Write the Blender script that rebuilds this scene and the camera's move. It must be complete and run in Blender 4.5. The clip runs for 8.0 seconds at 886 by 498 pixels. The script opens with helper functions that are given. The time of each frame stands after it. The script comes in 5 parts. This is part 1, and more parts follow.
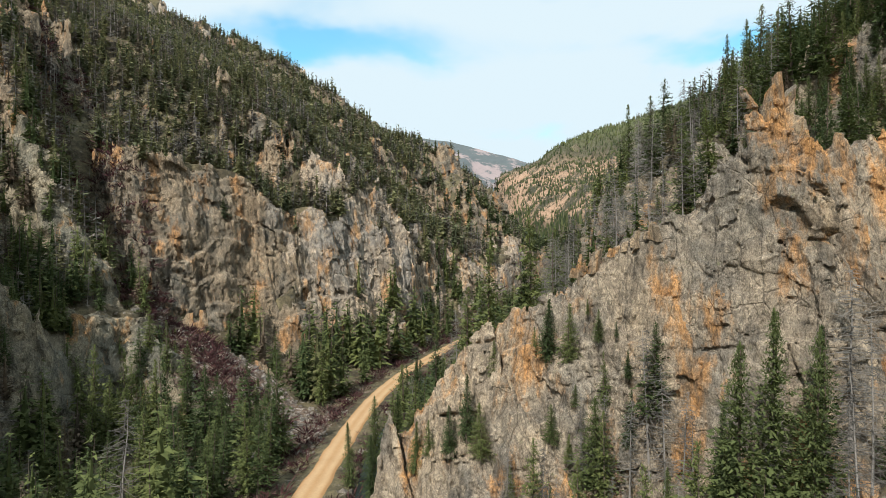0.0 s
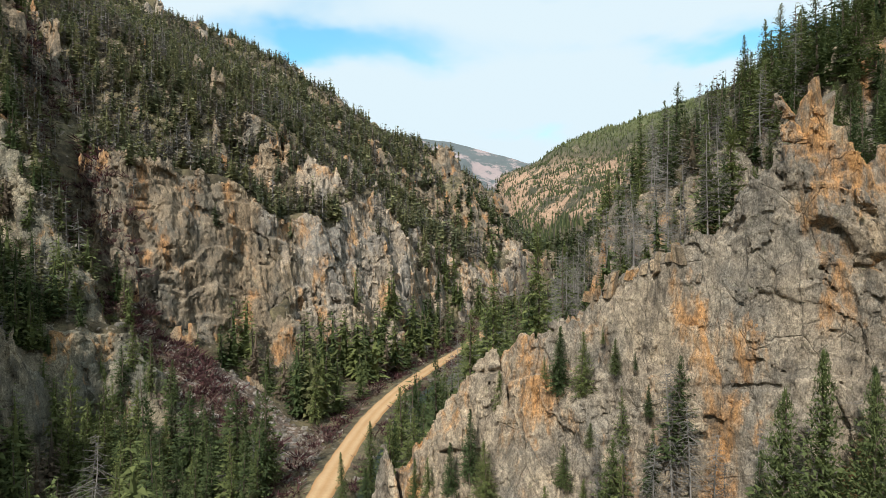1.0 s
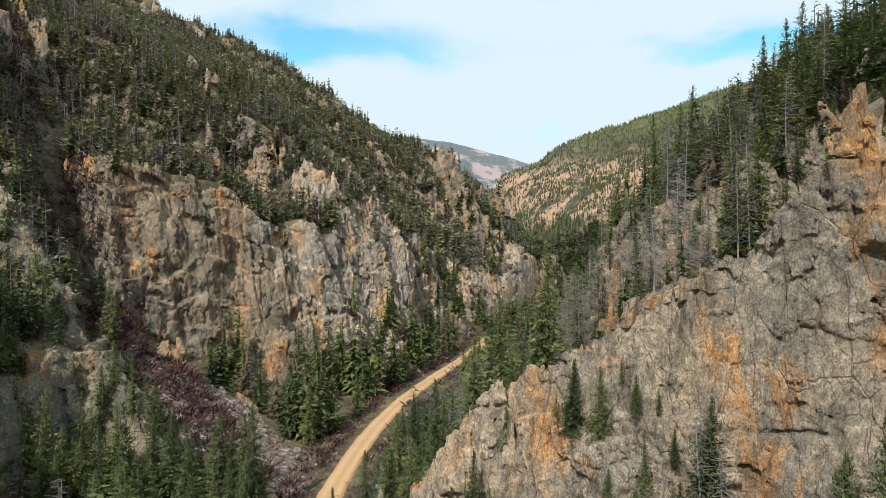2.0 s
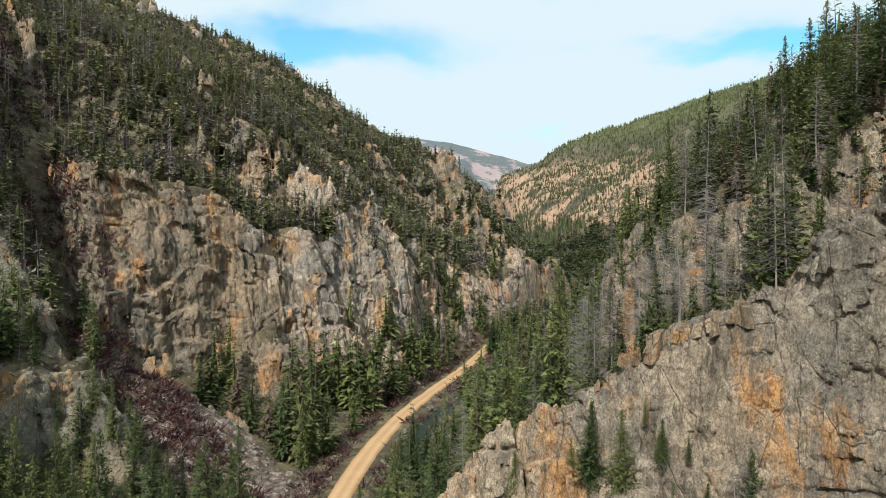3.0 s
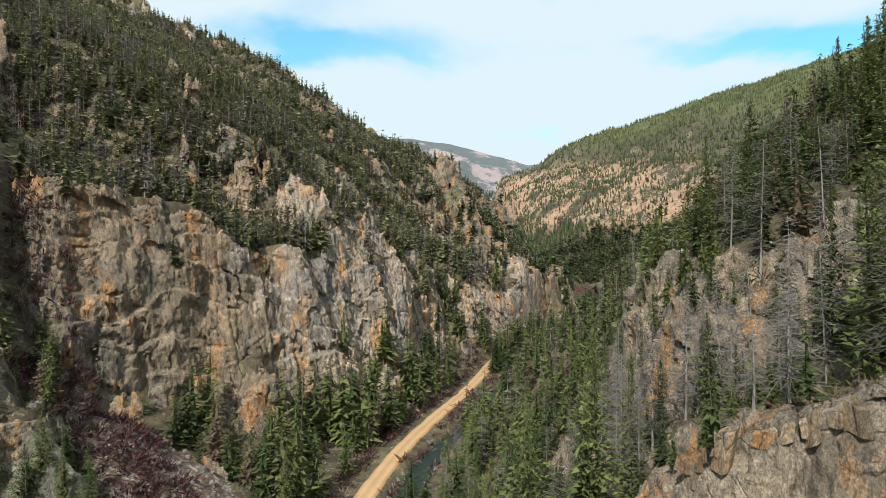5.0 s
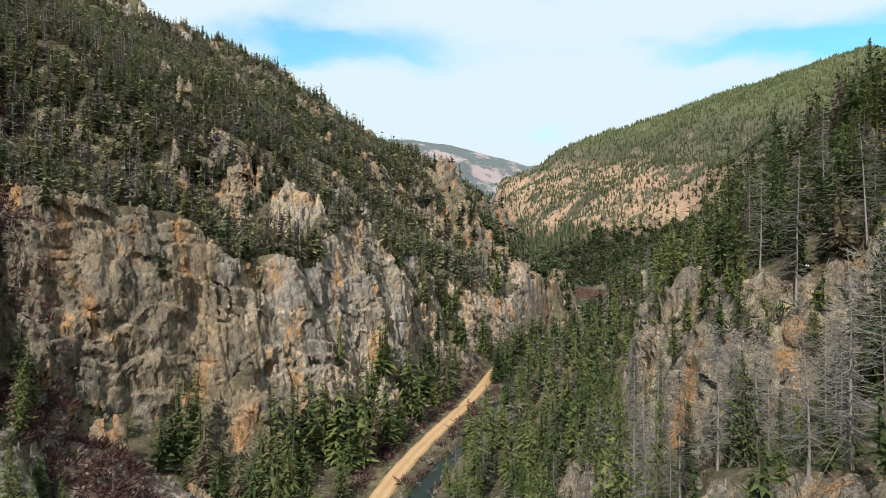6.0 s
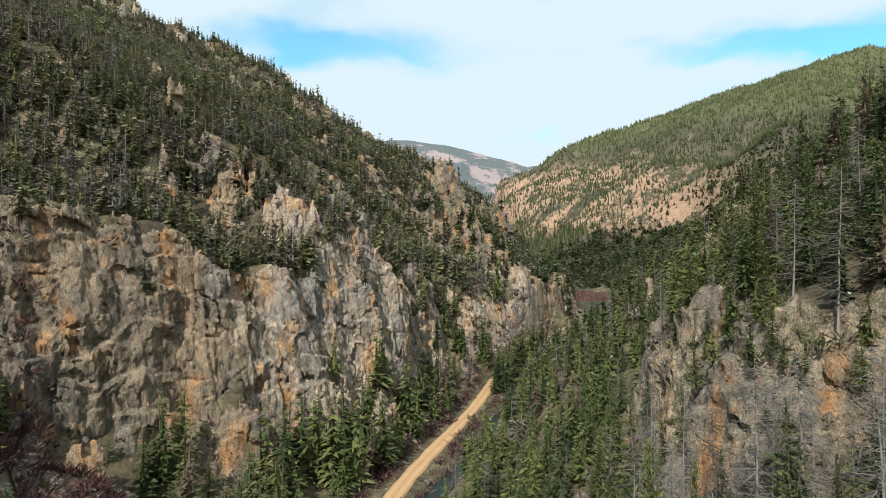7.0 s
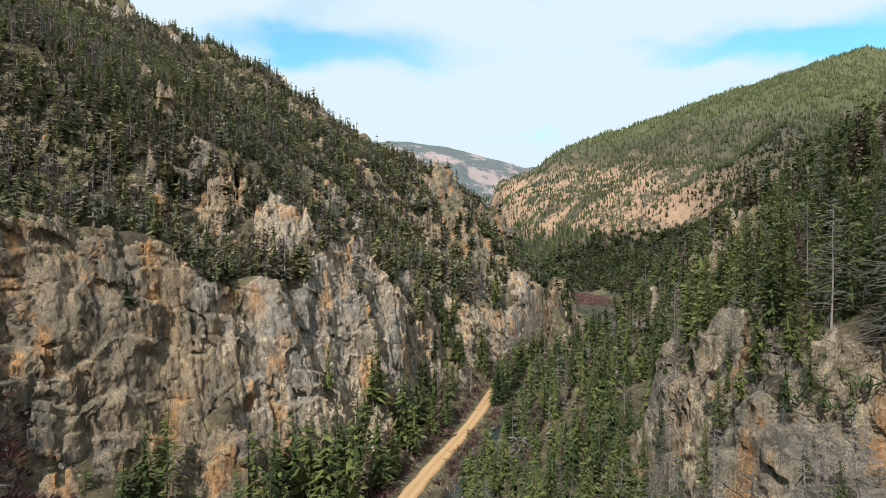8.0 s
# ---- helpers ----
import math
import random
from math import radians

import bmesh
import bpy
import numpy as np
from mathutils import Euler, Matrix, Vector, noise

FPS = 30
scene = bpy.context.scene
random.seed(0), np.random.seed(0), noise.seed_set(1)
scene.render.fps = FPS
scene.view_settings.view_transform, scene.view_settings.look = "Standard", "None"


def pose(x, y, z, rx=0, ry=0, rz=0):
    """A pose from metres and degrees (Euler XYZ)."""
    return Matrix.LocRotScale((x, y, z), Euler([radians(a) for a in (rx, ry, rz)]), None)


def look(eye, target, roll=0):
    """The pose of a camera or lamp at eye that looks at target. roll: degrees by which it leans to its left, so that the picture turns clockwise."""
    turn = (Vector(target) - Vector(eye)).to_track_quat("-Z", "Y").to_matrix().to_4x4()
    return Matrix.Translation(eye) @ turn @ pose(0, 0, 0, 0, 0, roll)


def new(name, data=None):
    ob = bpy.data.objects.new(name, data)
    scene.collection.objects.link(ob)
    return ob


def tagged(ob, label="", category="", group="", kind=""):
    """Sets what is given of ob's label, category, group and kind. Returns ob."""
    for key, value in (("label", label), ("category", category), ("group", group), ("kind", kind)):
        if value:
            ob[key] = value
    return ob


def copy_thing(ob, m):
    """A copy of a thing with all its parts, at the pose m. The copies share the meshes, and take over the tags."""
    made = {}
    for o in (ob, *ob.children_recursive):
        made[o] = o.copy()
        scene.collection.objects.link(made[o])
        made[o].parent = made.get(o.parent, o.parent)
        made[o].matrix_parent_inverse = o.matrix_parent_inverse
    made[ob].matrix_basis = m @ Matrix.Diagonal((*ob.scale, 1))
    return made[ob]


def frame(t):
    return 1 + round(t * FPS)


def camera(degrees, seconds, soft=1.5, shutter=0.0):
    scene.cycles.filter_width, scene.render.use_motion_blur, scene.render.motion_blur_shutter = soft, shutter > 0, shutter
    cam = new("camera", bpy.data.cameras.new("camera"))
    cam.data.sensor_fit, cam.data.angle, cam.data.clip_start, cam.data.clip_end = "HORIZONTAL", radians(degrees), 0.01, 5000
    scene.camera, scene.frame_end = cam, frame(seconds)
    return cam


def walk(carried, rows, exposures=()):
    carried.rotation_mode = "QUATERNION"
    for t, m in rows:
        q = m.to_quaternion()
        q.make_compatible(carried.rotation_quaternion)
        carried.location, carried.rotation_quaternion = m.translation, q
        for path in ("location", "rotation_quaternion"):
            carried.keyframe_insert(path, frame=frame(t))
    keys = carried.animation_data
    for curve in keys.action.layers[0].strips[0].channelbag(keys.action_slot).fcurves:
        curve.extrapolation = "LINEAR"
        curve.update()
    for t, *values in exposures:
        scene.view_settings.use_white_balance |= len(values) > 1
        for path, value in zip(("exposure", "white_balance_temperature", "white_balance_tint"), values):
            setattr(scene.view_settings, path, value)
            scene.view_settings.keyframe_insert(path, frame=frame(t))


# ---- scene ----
cam = camera(73.0, 8.0, 0.9)
METRES, EYE, TILT, LEAN, TURN = 50.0, 33.0, 0.0, 0.0, 0.0
ROWS = [
    (0.0, 0.0, 0.0, 0.0, -0.0, 0.0, -0.0),
    (0.5, -0.0008, 0.0596, 0.0217, -0.01, 0.02, -0.03),
    (1.0, -0.002, 0.1191, 0.0437, -0.02, 0.01, -0.04),
    (1.5, -0.0027, 0.179, 0.0655, -0.02, 0.01, -0.05),
    (3.0, -0.0053, 0.3573, 0.1307, -0.04, 0.03, -0.05),
    (3.5, -0.0065, 0.4163, 0.1524, -0.05, 0.06, -0.04),
    (4.0, -0.0076, 0.4757, 0.1738, -0.06, 0.08, -0.03),
    (4.5, -0.0088, 0.5347, 0.1954, -0.07, 0.1, 0.01),
    (5.0, -0.0095, 0.5941, 0.2172, -0.07, 0.12, 0.06),
    (6.5, -0.0101, 0.7696, 0.2818, -0.12, 0.21, 0.17),
    (7.0, -0.01, 0.8272, 0.3028, -0.2, 0.23, 0.22),
    (7.5, -0.0095, 0.883, 0.3246, -0.29, 0.27, 0.26),
    (8.0, -0.0088, 0.9383, 0.3454, -0.39, 0.32, 0.32),
]
walk(cam, [(t, pose(0, 0, EYE, TILT, LEAN, TURN) @ pose(METRES * x, METRES * y, METRES * z, 90 + pitch, roll, yaw)) for t, x, y, z, yaw, pitch, roll in ROWS])

# ---- daylight ----
SUN_AZIMUTH, SUN_HEIGHT = 201.0, 45.0      # degrees clockwise from +y, degrees above the horizon
world = bpy.data.worlds.new("sky")
scene.world = world
world.use_nodes = True
wn, wl = world.node_tree.nodes, world.node_tree.links
wn.clear()
sky = wn.new("ShaderNodeTexSky")
sky.sky_type, sky.sun_disc = "NISHITA", False
sky.sun_elevation, sky.sun_rotation = radians(SUN_HEIGHT), radians(SUN_AZIMUTH)
sky.altitude, sky.dust_density = 2400, 0.6
coord, split = wn.new("ShaderNodeTexCoord"), wn.new("ShaderNodeSeparateXYZ")
wl.new(coord.outputs["Generated"], split.inputs[0])
lift = wn.new("ShaderNodeMath"); lift.operation = "ADD"; lift.inputs[1].default_value = 0.12
wl.new(split.outputs[2], lift.inputs[0])
flat = []
for axis, stretch in ((0, 1.0), (1, 0.75)):
    d = wn.new("ShaderNodeMath"); d.operation = "DIVIDE"
    wl.new(split.outputs[axis], d.inputs[0]); wl.new(lift.outputs[0], d.inputs[1])
    k = wn.new("ShaderNodeMath"); k.operation = "MULTIPLY"; k.inputs[1].default_value = stretch
    wl.new(d.outputs[0], k.inputs[0]); flat.append(k)
join = wn.new("ShaderNodeCombineXYZ")
wl.new(flat[0].outputs[0], join.inputs[0]); wl.new(flat[1].outputs[0], join.inputs[1])
join.inputs[2].default_value = 1.7
cloud = wn.new("ShaderNodeTexNoise")
cloud.inputs["Scale"].default_value, cloud.inputs["Detail"].default_value, cloud.inputs["Roughness"].default_value = 1.15, 5.0, 0.45
cloud.inputs["Distortion"].default_value = 0.35
wl.new(join.outputs[0], cloud.inputs["Vector"])
def sky_math(kind, a, b):
    m = wn.new("ShaderNodeMath")
    m.operation = kind
    for k, v in enumerate((a, b)):
        if isinstance(v, (int, float)):
            m.inputs[k].default_value = v
        else:
            wl.new(v, m.inputs[k])
    return m.outputs[0]


drift = wn.new("ShaderNodeTexNoise")
drift.inputs["Scale"].default_value, drift.inputs["Detail"].default_value = 2.2, 4.0
wl.new(join.outputs[0], drift.inputs["Vector"])
bend = sky_math("MULTIPLY", sky_math("SUBTRACT", drift.outputs["Fac"], 0.5), 0.55)
thick = cloud.outputs["Fac"]
# long thin openings in the cloud: centre and half length in the cloud's plane, how clear
for cx, cy, rx, ry, clear_by in ((-0.36, 1.62, 0.34, 0.13, 0.34), (-0.14, 1.82, 0.2, 0.1, 0.14), (0.72, 1.62, 0.30, 0.10, 0.13), (1.25, 1.55, 0.5, 0.12, 0.22), (0.28, 1.28, 0.3, 0.06, 0.1), (-1.1, 1.2, 0.5, 0.15, 0.3)):
    ax = sky_math("DIVIDE", sky_math("SUBTRACT", sky_math("ADD", flat[0].outputs[0], bend), cx), rx)
    ay = sky_math("DIVIDE", sky_math("SUBTRACT", sky_math("ADD", flat[1].outputs[0], bend), cy), ry)
    r2 = sky_math("ADD", sky_math("MULTIPLY", ax, ax), sky_math("MULTIPLY", ay, ay))
    thick = sky_math("SUBTRACT", thick, sky_math("DIVIDE", clear_by, sky_math("ADD", 1.0, sky_math("MULTIPLY", r2, r2))))
cover = wn.new("ShaderNodeMapRange")
cover.interpolation_type = "SMOOTHSTEP"
cover.inputs["From Min"].default_value, cover.inputs["From Max"].default_value = 0.12, 0.44
cover.inputs["To Min"].default_value = 0.2
wl.new(thick, cover.inputs["Value"])
veil = wn.new("ShaderNodeMix"); veil.data_type = "RGBA"
blue = wn.new("ShaderNodeMix"); blue.data_type = "RGBA"; blue.blend_type = "MULTIPLY"
blue.inputs["Factor"].default_value = 1.0
blue.inputs["B"].default_value = (1.0, 2.9, 2.7, 1)
wl.new(sky.outputs[0], blue.inputs["A"])
wl.new(cover.outputs[0], veil.inputs["Factor"])
wl.new(blue.outputs["Result"], veil.inputs["A"])
veil.inputs["B"].default_value = (7.6, 9.1, 9.9, 1)
back = wn.new("ShaderNodeBackground")
back.inputs["Strength"].default_value = 0.1
wl.new(veil.outputs["Result"], back.inputs["Color"])
wl.new(back.outputs[0], wn.new("ShaderNodeOutputWorld").inputs[0])

sun = new("sun", bpy.data.lights.new("sun", "SUN"))
sun.data.energy, sun.data.angle, sun.data.color = 5.0, radians(0.53), (1.0, 0.97, 0.9)
sun_way = Vector((math.sin(radians(SUN_AZIMUTH)) * math.cos(radians(SUN_HEIGHT)), math.cos(radians(SUN_AZIMUTH)) * math.cos(radians(SUN_HEIGHT)), math.sin(radians(SUN_HEIGHT))))
sun.matrix_world = look((0, 0, 300), Vector((0, 0, 300)) - sun_way)
scene.view_settings.exposure = 0.0

# ---- materials ----
def material(name, roughness=0.9):
    m = bpy.data.materials.new(name)
    m.use_nodes = True
    b = m.node_tree.nodes["Principled BSDF"]
    b.inputs["Roughness"].default_value = roughness
    b.inputs["Specular IOR Level"].default_value = 0.25
    return m, m.node_tree.nodes, m.node_tree.links, b


def noise_node(n, l, vec, scale, detail=4.0, rough=0.6, stretch=(1, 1, 1), kind="ShaderNodeTexNoise", seed=0.0):
    mp = n.new("ShaderNodeMapping")
    mp.inputs["Scale"].default_value = stretch
    mp.inputs["Location"].default_value = (seed, seed * 0.7, seed * 0.3)
    l.new(vec, mp.inputs["Vector"])
    t = n.new(kind)
    t.inputs["Scale"].default_value = scale
    if kind == "ShaderNodeTexNoise":
        t.inputs["Detail"].default_value, t.inputs["Roughness"].default_value = detail, rough
    l.new(mp.outputs[0], t.inputs["Vector"])
    return t


def step_node(n, l, value, low, high):
    r = n.new("ShaderNodeMapRange")
    r.interpolation_type = "SMOOTHSTEP"
    r.inputs["From Min"].default_value, r.inputs["From Max"].default_value = low, high
    l.new(value, r.inputs["Value"])
    return r.outputs[0]


def mix_node(n, l, fac, a, b, blend="MIX"):
    m = n.new("ShaderNodeMix")
    m.data_type, m.blend_type = "RGBA", blend
    for key, v in (("Factor", fac), ("A", a), ("B", b)):
        if isinstance(v, (int, float)):
            m.inputs[key].default_value = v
        elif isinstance(v, tuple):
            m.inputs[key].default_value = (*v, 1)
        else:
            l.new(v, m.inputs[key])
    return m.outputs["Result"]


def times_node(n, l, a, b):
    m = n.new("ShaderNodeMath")
    m.operation = "MULTIPLY"
    l.new(a, m.inputs[0])
    if isinstance(b, (int, float)):
        m.inputs[1].default_value = b
    else:
        l.new(b, m.inputs[1])
    return m.outputs[0]


def bump_node(n, l, b, height, strength, distance):
    u = n.new("ShaderNodeBump")
    u.inputs["Strength"].default_value, u.inputs["Distance"].default_value = strength, distance
    l.new(height, u.inputs["Height"])
    l.new(u.outputs[0], b.inputs["Normal"])


def rock_material(name, grey, tan, orange, oxide=0.58, lichen=True):
    m, n, l, b = material(name, 0.93)
    vec = n.new("ShaderNodeTexCoord").outputs["Object"]
    big = noise_node(n, l, vec, 0.07, 4, 0.6, (1, 1, 0.6))
    mid = noise_node(n, l, vec, 0.45, 6, 0.7, (1, 1, 0.8), seed=7)
    fine = noise_node(n, l, vec, 1.3, 9, 0.8, (1, 1, 0.85), seed=3)
    streak = noise_node(n, l, vec, 0.4, 6, 0.68, (1, 1, 0.3), seed=11)
    warp = n.new("ShaderNodeVectorMath"); warp.operation = "MULTIPLY_ADD"
    l.new(noise_node(n, l, vec, 0.5, 4, 0.6, seed=19).outputs["Color"], warp.inputs[0])
    warp.inputs[1].default_value = (0.5, 0.5, 0.5)
    l.new(vec, warp.inputs[2])
    col = mix_node(n, l, step_node(n, l, big.outputs[0], 0.38, 0.62), grey, tan)
    col = mix_node(n, l, times_node(n, l, step_node(n, l, mid.outputs[0], 0.5, 0.68), 0.55), col, tuple(min(1, c * 1.45) for c in tan))
    rust = noise_node(n, l, vec, 0.17, 7, 0.7, (1, 1, 0.32), seed=23)
    col = mix_node(n, l, times_node(n, l, step_node(n, l, rust.outputs[0], oxide, oxide + 0.12), 0.8), col, orange)
    col = mix_node(n, l, times_node(n, l, step_node(n, l, streak.outputs[0], 0.5, 0.63), 0.55), col, tuple(c * 0.36 for c in grey))
    drip = noise_node(n, l, vec, 2.6, 6, 0.7, (1, 1, 0.09), seed=29)
    col = mix_node(n, l, times_node(n, l, step_node(n, l, drip.outputs[0], 0.52, 0.62), 0.42), col, tuple(c * 0.4 for c in grey))
    grain = mix_node(n, l, step_node(n, l, fine.outputs[0], 0.28, 0.72), (0.66, 0.65, 0.66), (1.42, 1.4, 1.38))
    col = mix_node(n, l, 1.0, col, grain, "MULTIPLY")
    plate = noise_node(n, l, warp.outputs[0], 0.8, 2, 0.5, (1, 1, 0.5), "ShaderNodeTexVoronoi", 51)
    tone = n.new("ShaderNodeSeparateXYZ")
    l.new(plate.outputs["Color"], tone.inputs[0])
    col = mix_node(n, l, 1.0, col, mix_node(n, l, tone.outputs[0], (0.78, 0.78, 0.79), (1.22, 1.21, 1.19)), "MULTIPLY")
    speck = noise_node(n, l, vec, 7.0, 6, 0.8, (1, 1, 0.6), seed=37)
    col = mix_node(n, l, 1.0, col, mix_node(n, l, step_node(n, l, speck.outputs[0], 0.34, 0.66), (0.55, 0.55, 0.55), (1.45, 1.45, 1.43)), "MULTIPLY")
    if lichen:
        spot = noise_node(n, l, vec, 0.9, 5, 0.7, seed=41)
        col = mix_node(n, l, times_node(n, l, step_node(n, l, spot.outputs[0], 0.62, 0.72), 0.5), col, (0.16, 0.17, 0.07))
    # fine joints: relief, and crack shade put in as dark colour along them
    depth = fine.outputs[0]
    for scale, width, stretch, seed, deep in ((0.24, 0.012, (1, 0.7, 0.4), 5, 0.35), (0.9, 0.05, (1, 0.8, 0.4), 15, 0.15)):
        crack = noise_node(n, l, warp.outputs[0], scale, 2, 0.5, stretch, "ShaderNodeTexVoronoi", seed)
        crack.feature = "DISTANCE_TO_EDGE"
        gap = step_node(n, l, crack.outputs["Distance"], 0.0, width)
        here = times_node(n, l, step_node(n, l, crack.outputs["Distance"], width, 0.0), step_node(n, l, mid.outputs[0], 0.47, 0.60))
        col = mix_node(n, l, times_node(n, l, here, 0.45), col, (0.035, 0.03, 0.026))
        h = n.new("ShaderNodeMath"); h.operation = "ADD"
        l.new(times_node(n, l, gap, deep), h.inputs[0]); l.new(depth, h.inputs[1])
        depth = h.outputs[0]
    l.new(col, b.inputs["Base Color"])
    bump_node(n, l, b, depth, 1.0, 0.4)
    return m


def soil_material(name, a, c, stone, stones=0.62, scale=1.0):
    m, n, l, b = material(name, 0.95)
    vec = n.new("ShaderNodeTexCoord").outputs["Object"]
    big = noise_node(n, l, vec, 0.06 * scale, 5, 0.6)
    fine = noise_node(n, l, vec, 1.6 * scale, 6, 0.7, seed=5)
    col = mix_node(n, l, step_node(n, l, big.outputs[0], 0.38, 0.6), a, c)
    peb = noise_node(n, l, vec, 0.5 * scale, 6, 0.75, seed=13)
    col = mix_node(n, l, step_node(n, l, peb.outputs[0], stones, stones + 0.06), col, stone)
    col = mix_node(n, l, 1.0, col, mix_node(n, l, fine.outputs[0], (0.3, 0.3, 0.3), (1.7, 1.68, 1.64)), "MULTIPLY")
    litter = noise_node(n, l, vec, 0.35 * scale, 7, 0.78, seed=21)
    col = mix_node(n, l, 1.0, col, mix_node(n, l, step_node(n, l, litter.outputs[0], 0.36, 0.64), (0.55, 0.56, 0.56), (1.5, 1.42, 1.3)), "MULTIPLY")
    l.new(col, b.inputs["Base Color"])
    bump_node(n, l, b, litter.outputs[0], 1.0, 0.9)
    return m


def leaf_material(name, dark, light, dull):
    """Foliage: its tint attribute, from 0 to 1, tells one tree from the next."""
    m, n, l, b = material(name, 0.75)
    a = n.new("ShaderNodeAttribute")
    a.attribute_name = "tint"
    g = n.new("ShaderNodeNewGeometry")
    col = mix_node(n, l, step_node(n, l, a.outputs["Fac"], 0.1, 0.75), dark, light)
    col = mix_node(n, l, step_node(n, l, a.outputs["Fac"], 0.86, 0.93), col, dull)
    col = mix_node(n, l, 1.0, col, mix_node(n, l, g.outputs["Random Per Island"], (0.6, 0.63, 0.62), (1.32, 1.28, 1.2)), "MULTIPLY")
    l.new(col, b.inputs["Base Color"])
    thin, both = n.new("ShaderNodeBsdfTranslucent"), n.new("ShaderNodeMixShader")
    l.new(col, thin.inputs["Color"])
    both.inputs[0].default_value = 0.3
    l.new(b.outputs[0], both.inputs[1])
    l.new(thin.outputs[0], both.inputs[2])
    l.new(both.outputs[0], n["Material Output"].inputs["Surface"])
    return m


def bark_material(name, a, c):
    m, n, l, b = material(name, 0.9)
    vec = n.new("ShaderNodeTexCoord").outputs["Object"]
    t = noise_node(n, l, vec, 6.0, 4, 0.6, (1, 1, 0.2))
    l.new(mix_node(n, l, t.outputs[0], a, c), b.inputs["Base Color"])
    bump_node(n, l, b, t.outputs[0], 0.6, 0.05)
    return m


rock_left = rock_material("weathered_rock", (0.25, 0.226, 0.196), (0.40, 0.32, 0.235), (0.50, 0.28, 0.125), 0.52)
rock_right = rock_material("lichened_rock", (0.205, 0.187, 0.158), (0.345, 0.28, 0.205), (0.47, 0.235, 0.08), 0.51)
# grey-green lichened rock, dimmed as well: shade put into its colour
dim_rock = rock_material("dim_rock", (0.16, 0.155, 0.125), (0.26, 0.22, 0.155), (0.40, 0.20, 0.065), 0.57)
brown_rock = rock_material("brown_rock", (0.185, 0.168, 0.14), (0.30, 0.245, 0.175), (0.42, 0.205, 0.07), 0.54)
brown_cliff = rock_material("brown_cliff", (0.165, 0.148, 0.12), (0.275, 0.21, 0.142), (0.41, 0.215, 0.09), 0.52)
rock_orange = rock_material("rusty_rock", (0.2, 0.175, 0.14), (0.32, 0.245, 0.165), (0.48, 0.24, 0.08), 0.5)
soil = soil_material("forest_floor", (0.095, 0.08, 0.055), (0.145, 0.128, 0.08), (0.26, 0.23, 0.20), 0.57)
talus = soil_material("talus_floor", (0.13, 0.095, 0.075), (0.17, 0.13, 0.11), (0.36, 0.33, 0.32), 0.52, 1.4)
green = leaf_material("needles", (0.062, 0.088, 0.034), (0.15, 0.172, 0.062), (0.15, 0.115, 0.085))
far_green = leaf_material("far_needles", (0.055, 0.075, 0.034), (0.115, 0.13, 0.056), (0.14, 0.12, 0.095))
# greyer hillside needles, lightened too: brightness put into the colour
lit_hill_green = leaf_material("lit_hill_needles", (0.105, 0.118, 0.066), (0.205, 0.205, 0.104), (0.19, 0.165, 0.13))
upland_green = leaf_material("upland_needles", (0.085, 0.105, 0.045), (0.15, 0.168, 0.07), (0.16, 0.15, 0.1))
grey_twig = leaf_material("dead_twigs", (0.12, 0.108, 0.1), (0.21, 0.195, 0.182), (0.18, 0.14, 0.115))
willow = leaf_material("willow_twigs", (0.06, 0.024, 0.028), (0.105, 0.05, 0.05), (0.17, 0.125, 0.105))
red_willow = leaf_material("red_willow_twigs", (0.13, 0.055, 0.052), (0.21, 0.1, 0.09), (0.2, 0.13, 0.1))
stone = soil_material("scree_stone", (0.17, 0.155, 0.14), (0.26, 0.24, 0.225), (0.32, 0.30, 0.285), 0.55, 2.0)
dry = leaf_material("dry_grass", (0.12, 0.085, 0.05), (0.20, 0.155, 0.085), (0.16, 0.075, 0.05))
bark = bark_material("bark", (0.07, 0.055, 0.042), (0.17, 0.13, 0.10))
dead_bark = bark_material("dead_bark", (0.17, 0.15, 0.135), (0.36, 0.33, 0.30))

# ---- noise ----
def mixed(ix, iy, iz, seed):
    h = ix.astype(np.int32).view(np.uint32) * np.uint32(374761393) + iy.astype(np.int32).view(np.uint32) * np.uint32(668265263) + iz.astype(np.int32).view(np.uint32) * np.uint32(2246822519)
    h += np.uint32((seed * 974634777) & 0xFFFFFFFF)
    h = (h ^ (h >> np.uint32(13))) * np.uint32(1274126177)
    h = (h ^ (h >> np.uint32(15))) * np.uint32(2246822519)
    return (h ^ (h >> np.uint32(16))) * (1.0 / 4294967295.0)


def value_noise(x, y, z, seed=0):
    ix, iy, iz = np.floor(x), np.floor(y), np.floor(z)
    f = [v - i for v, i in ((x, ix), (y, iy), (z, iz))]
    u = [v * v * (3 - 2 * v) for v in f]
    total = 0.0
    for a in (0, 1):
        for b in (0, 1):
            for c in (0, 1):
                w = (u[0] if a else 1 - u[0]) * (u[1] if b else 1 - u[1]) * (u[2] if c else 1 - u[2])
                total = total + w * mixed(ix + a, iy + b, iz + c, seed)
    return total * 2 - 1


def flat_noise(x, y, seed):
    ix, iy = np.floor(x), np.floor(y)
    u, v = x - ix, y - iy
    u, v, o = u * u * (3 - 2 * u), v * v * (3 - 2 * v), np.zeros_like(ix)
    a = mixed(ix, iy, o, seed) * (1 - u) + mixed(ix + 1, iy, o, seed) * u
    b = mixed(ix, iy + 1, o, seed) * (1 - u) + mixed(ix + 1, iy + 1, o, seed) * u
    return (a * (1 - v) + b * v) * 2 - 1


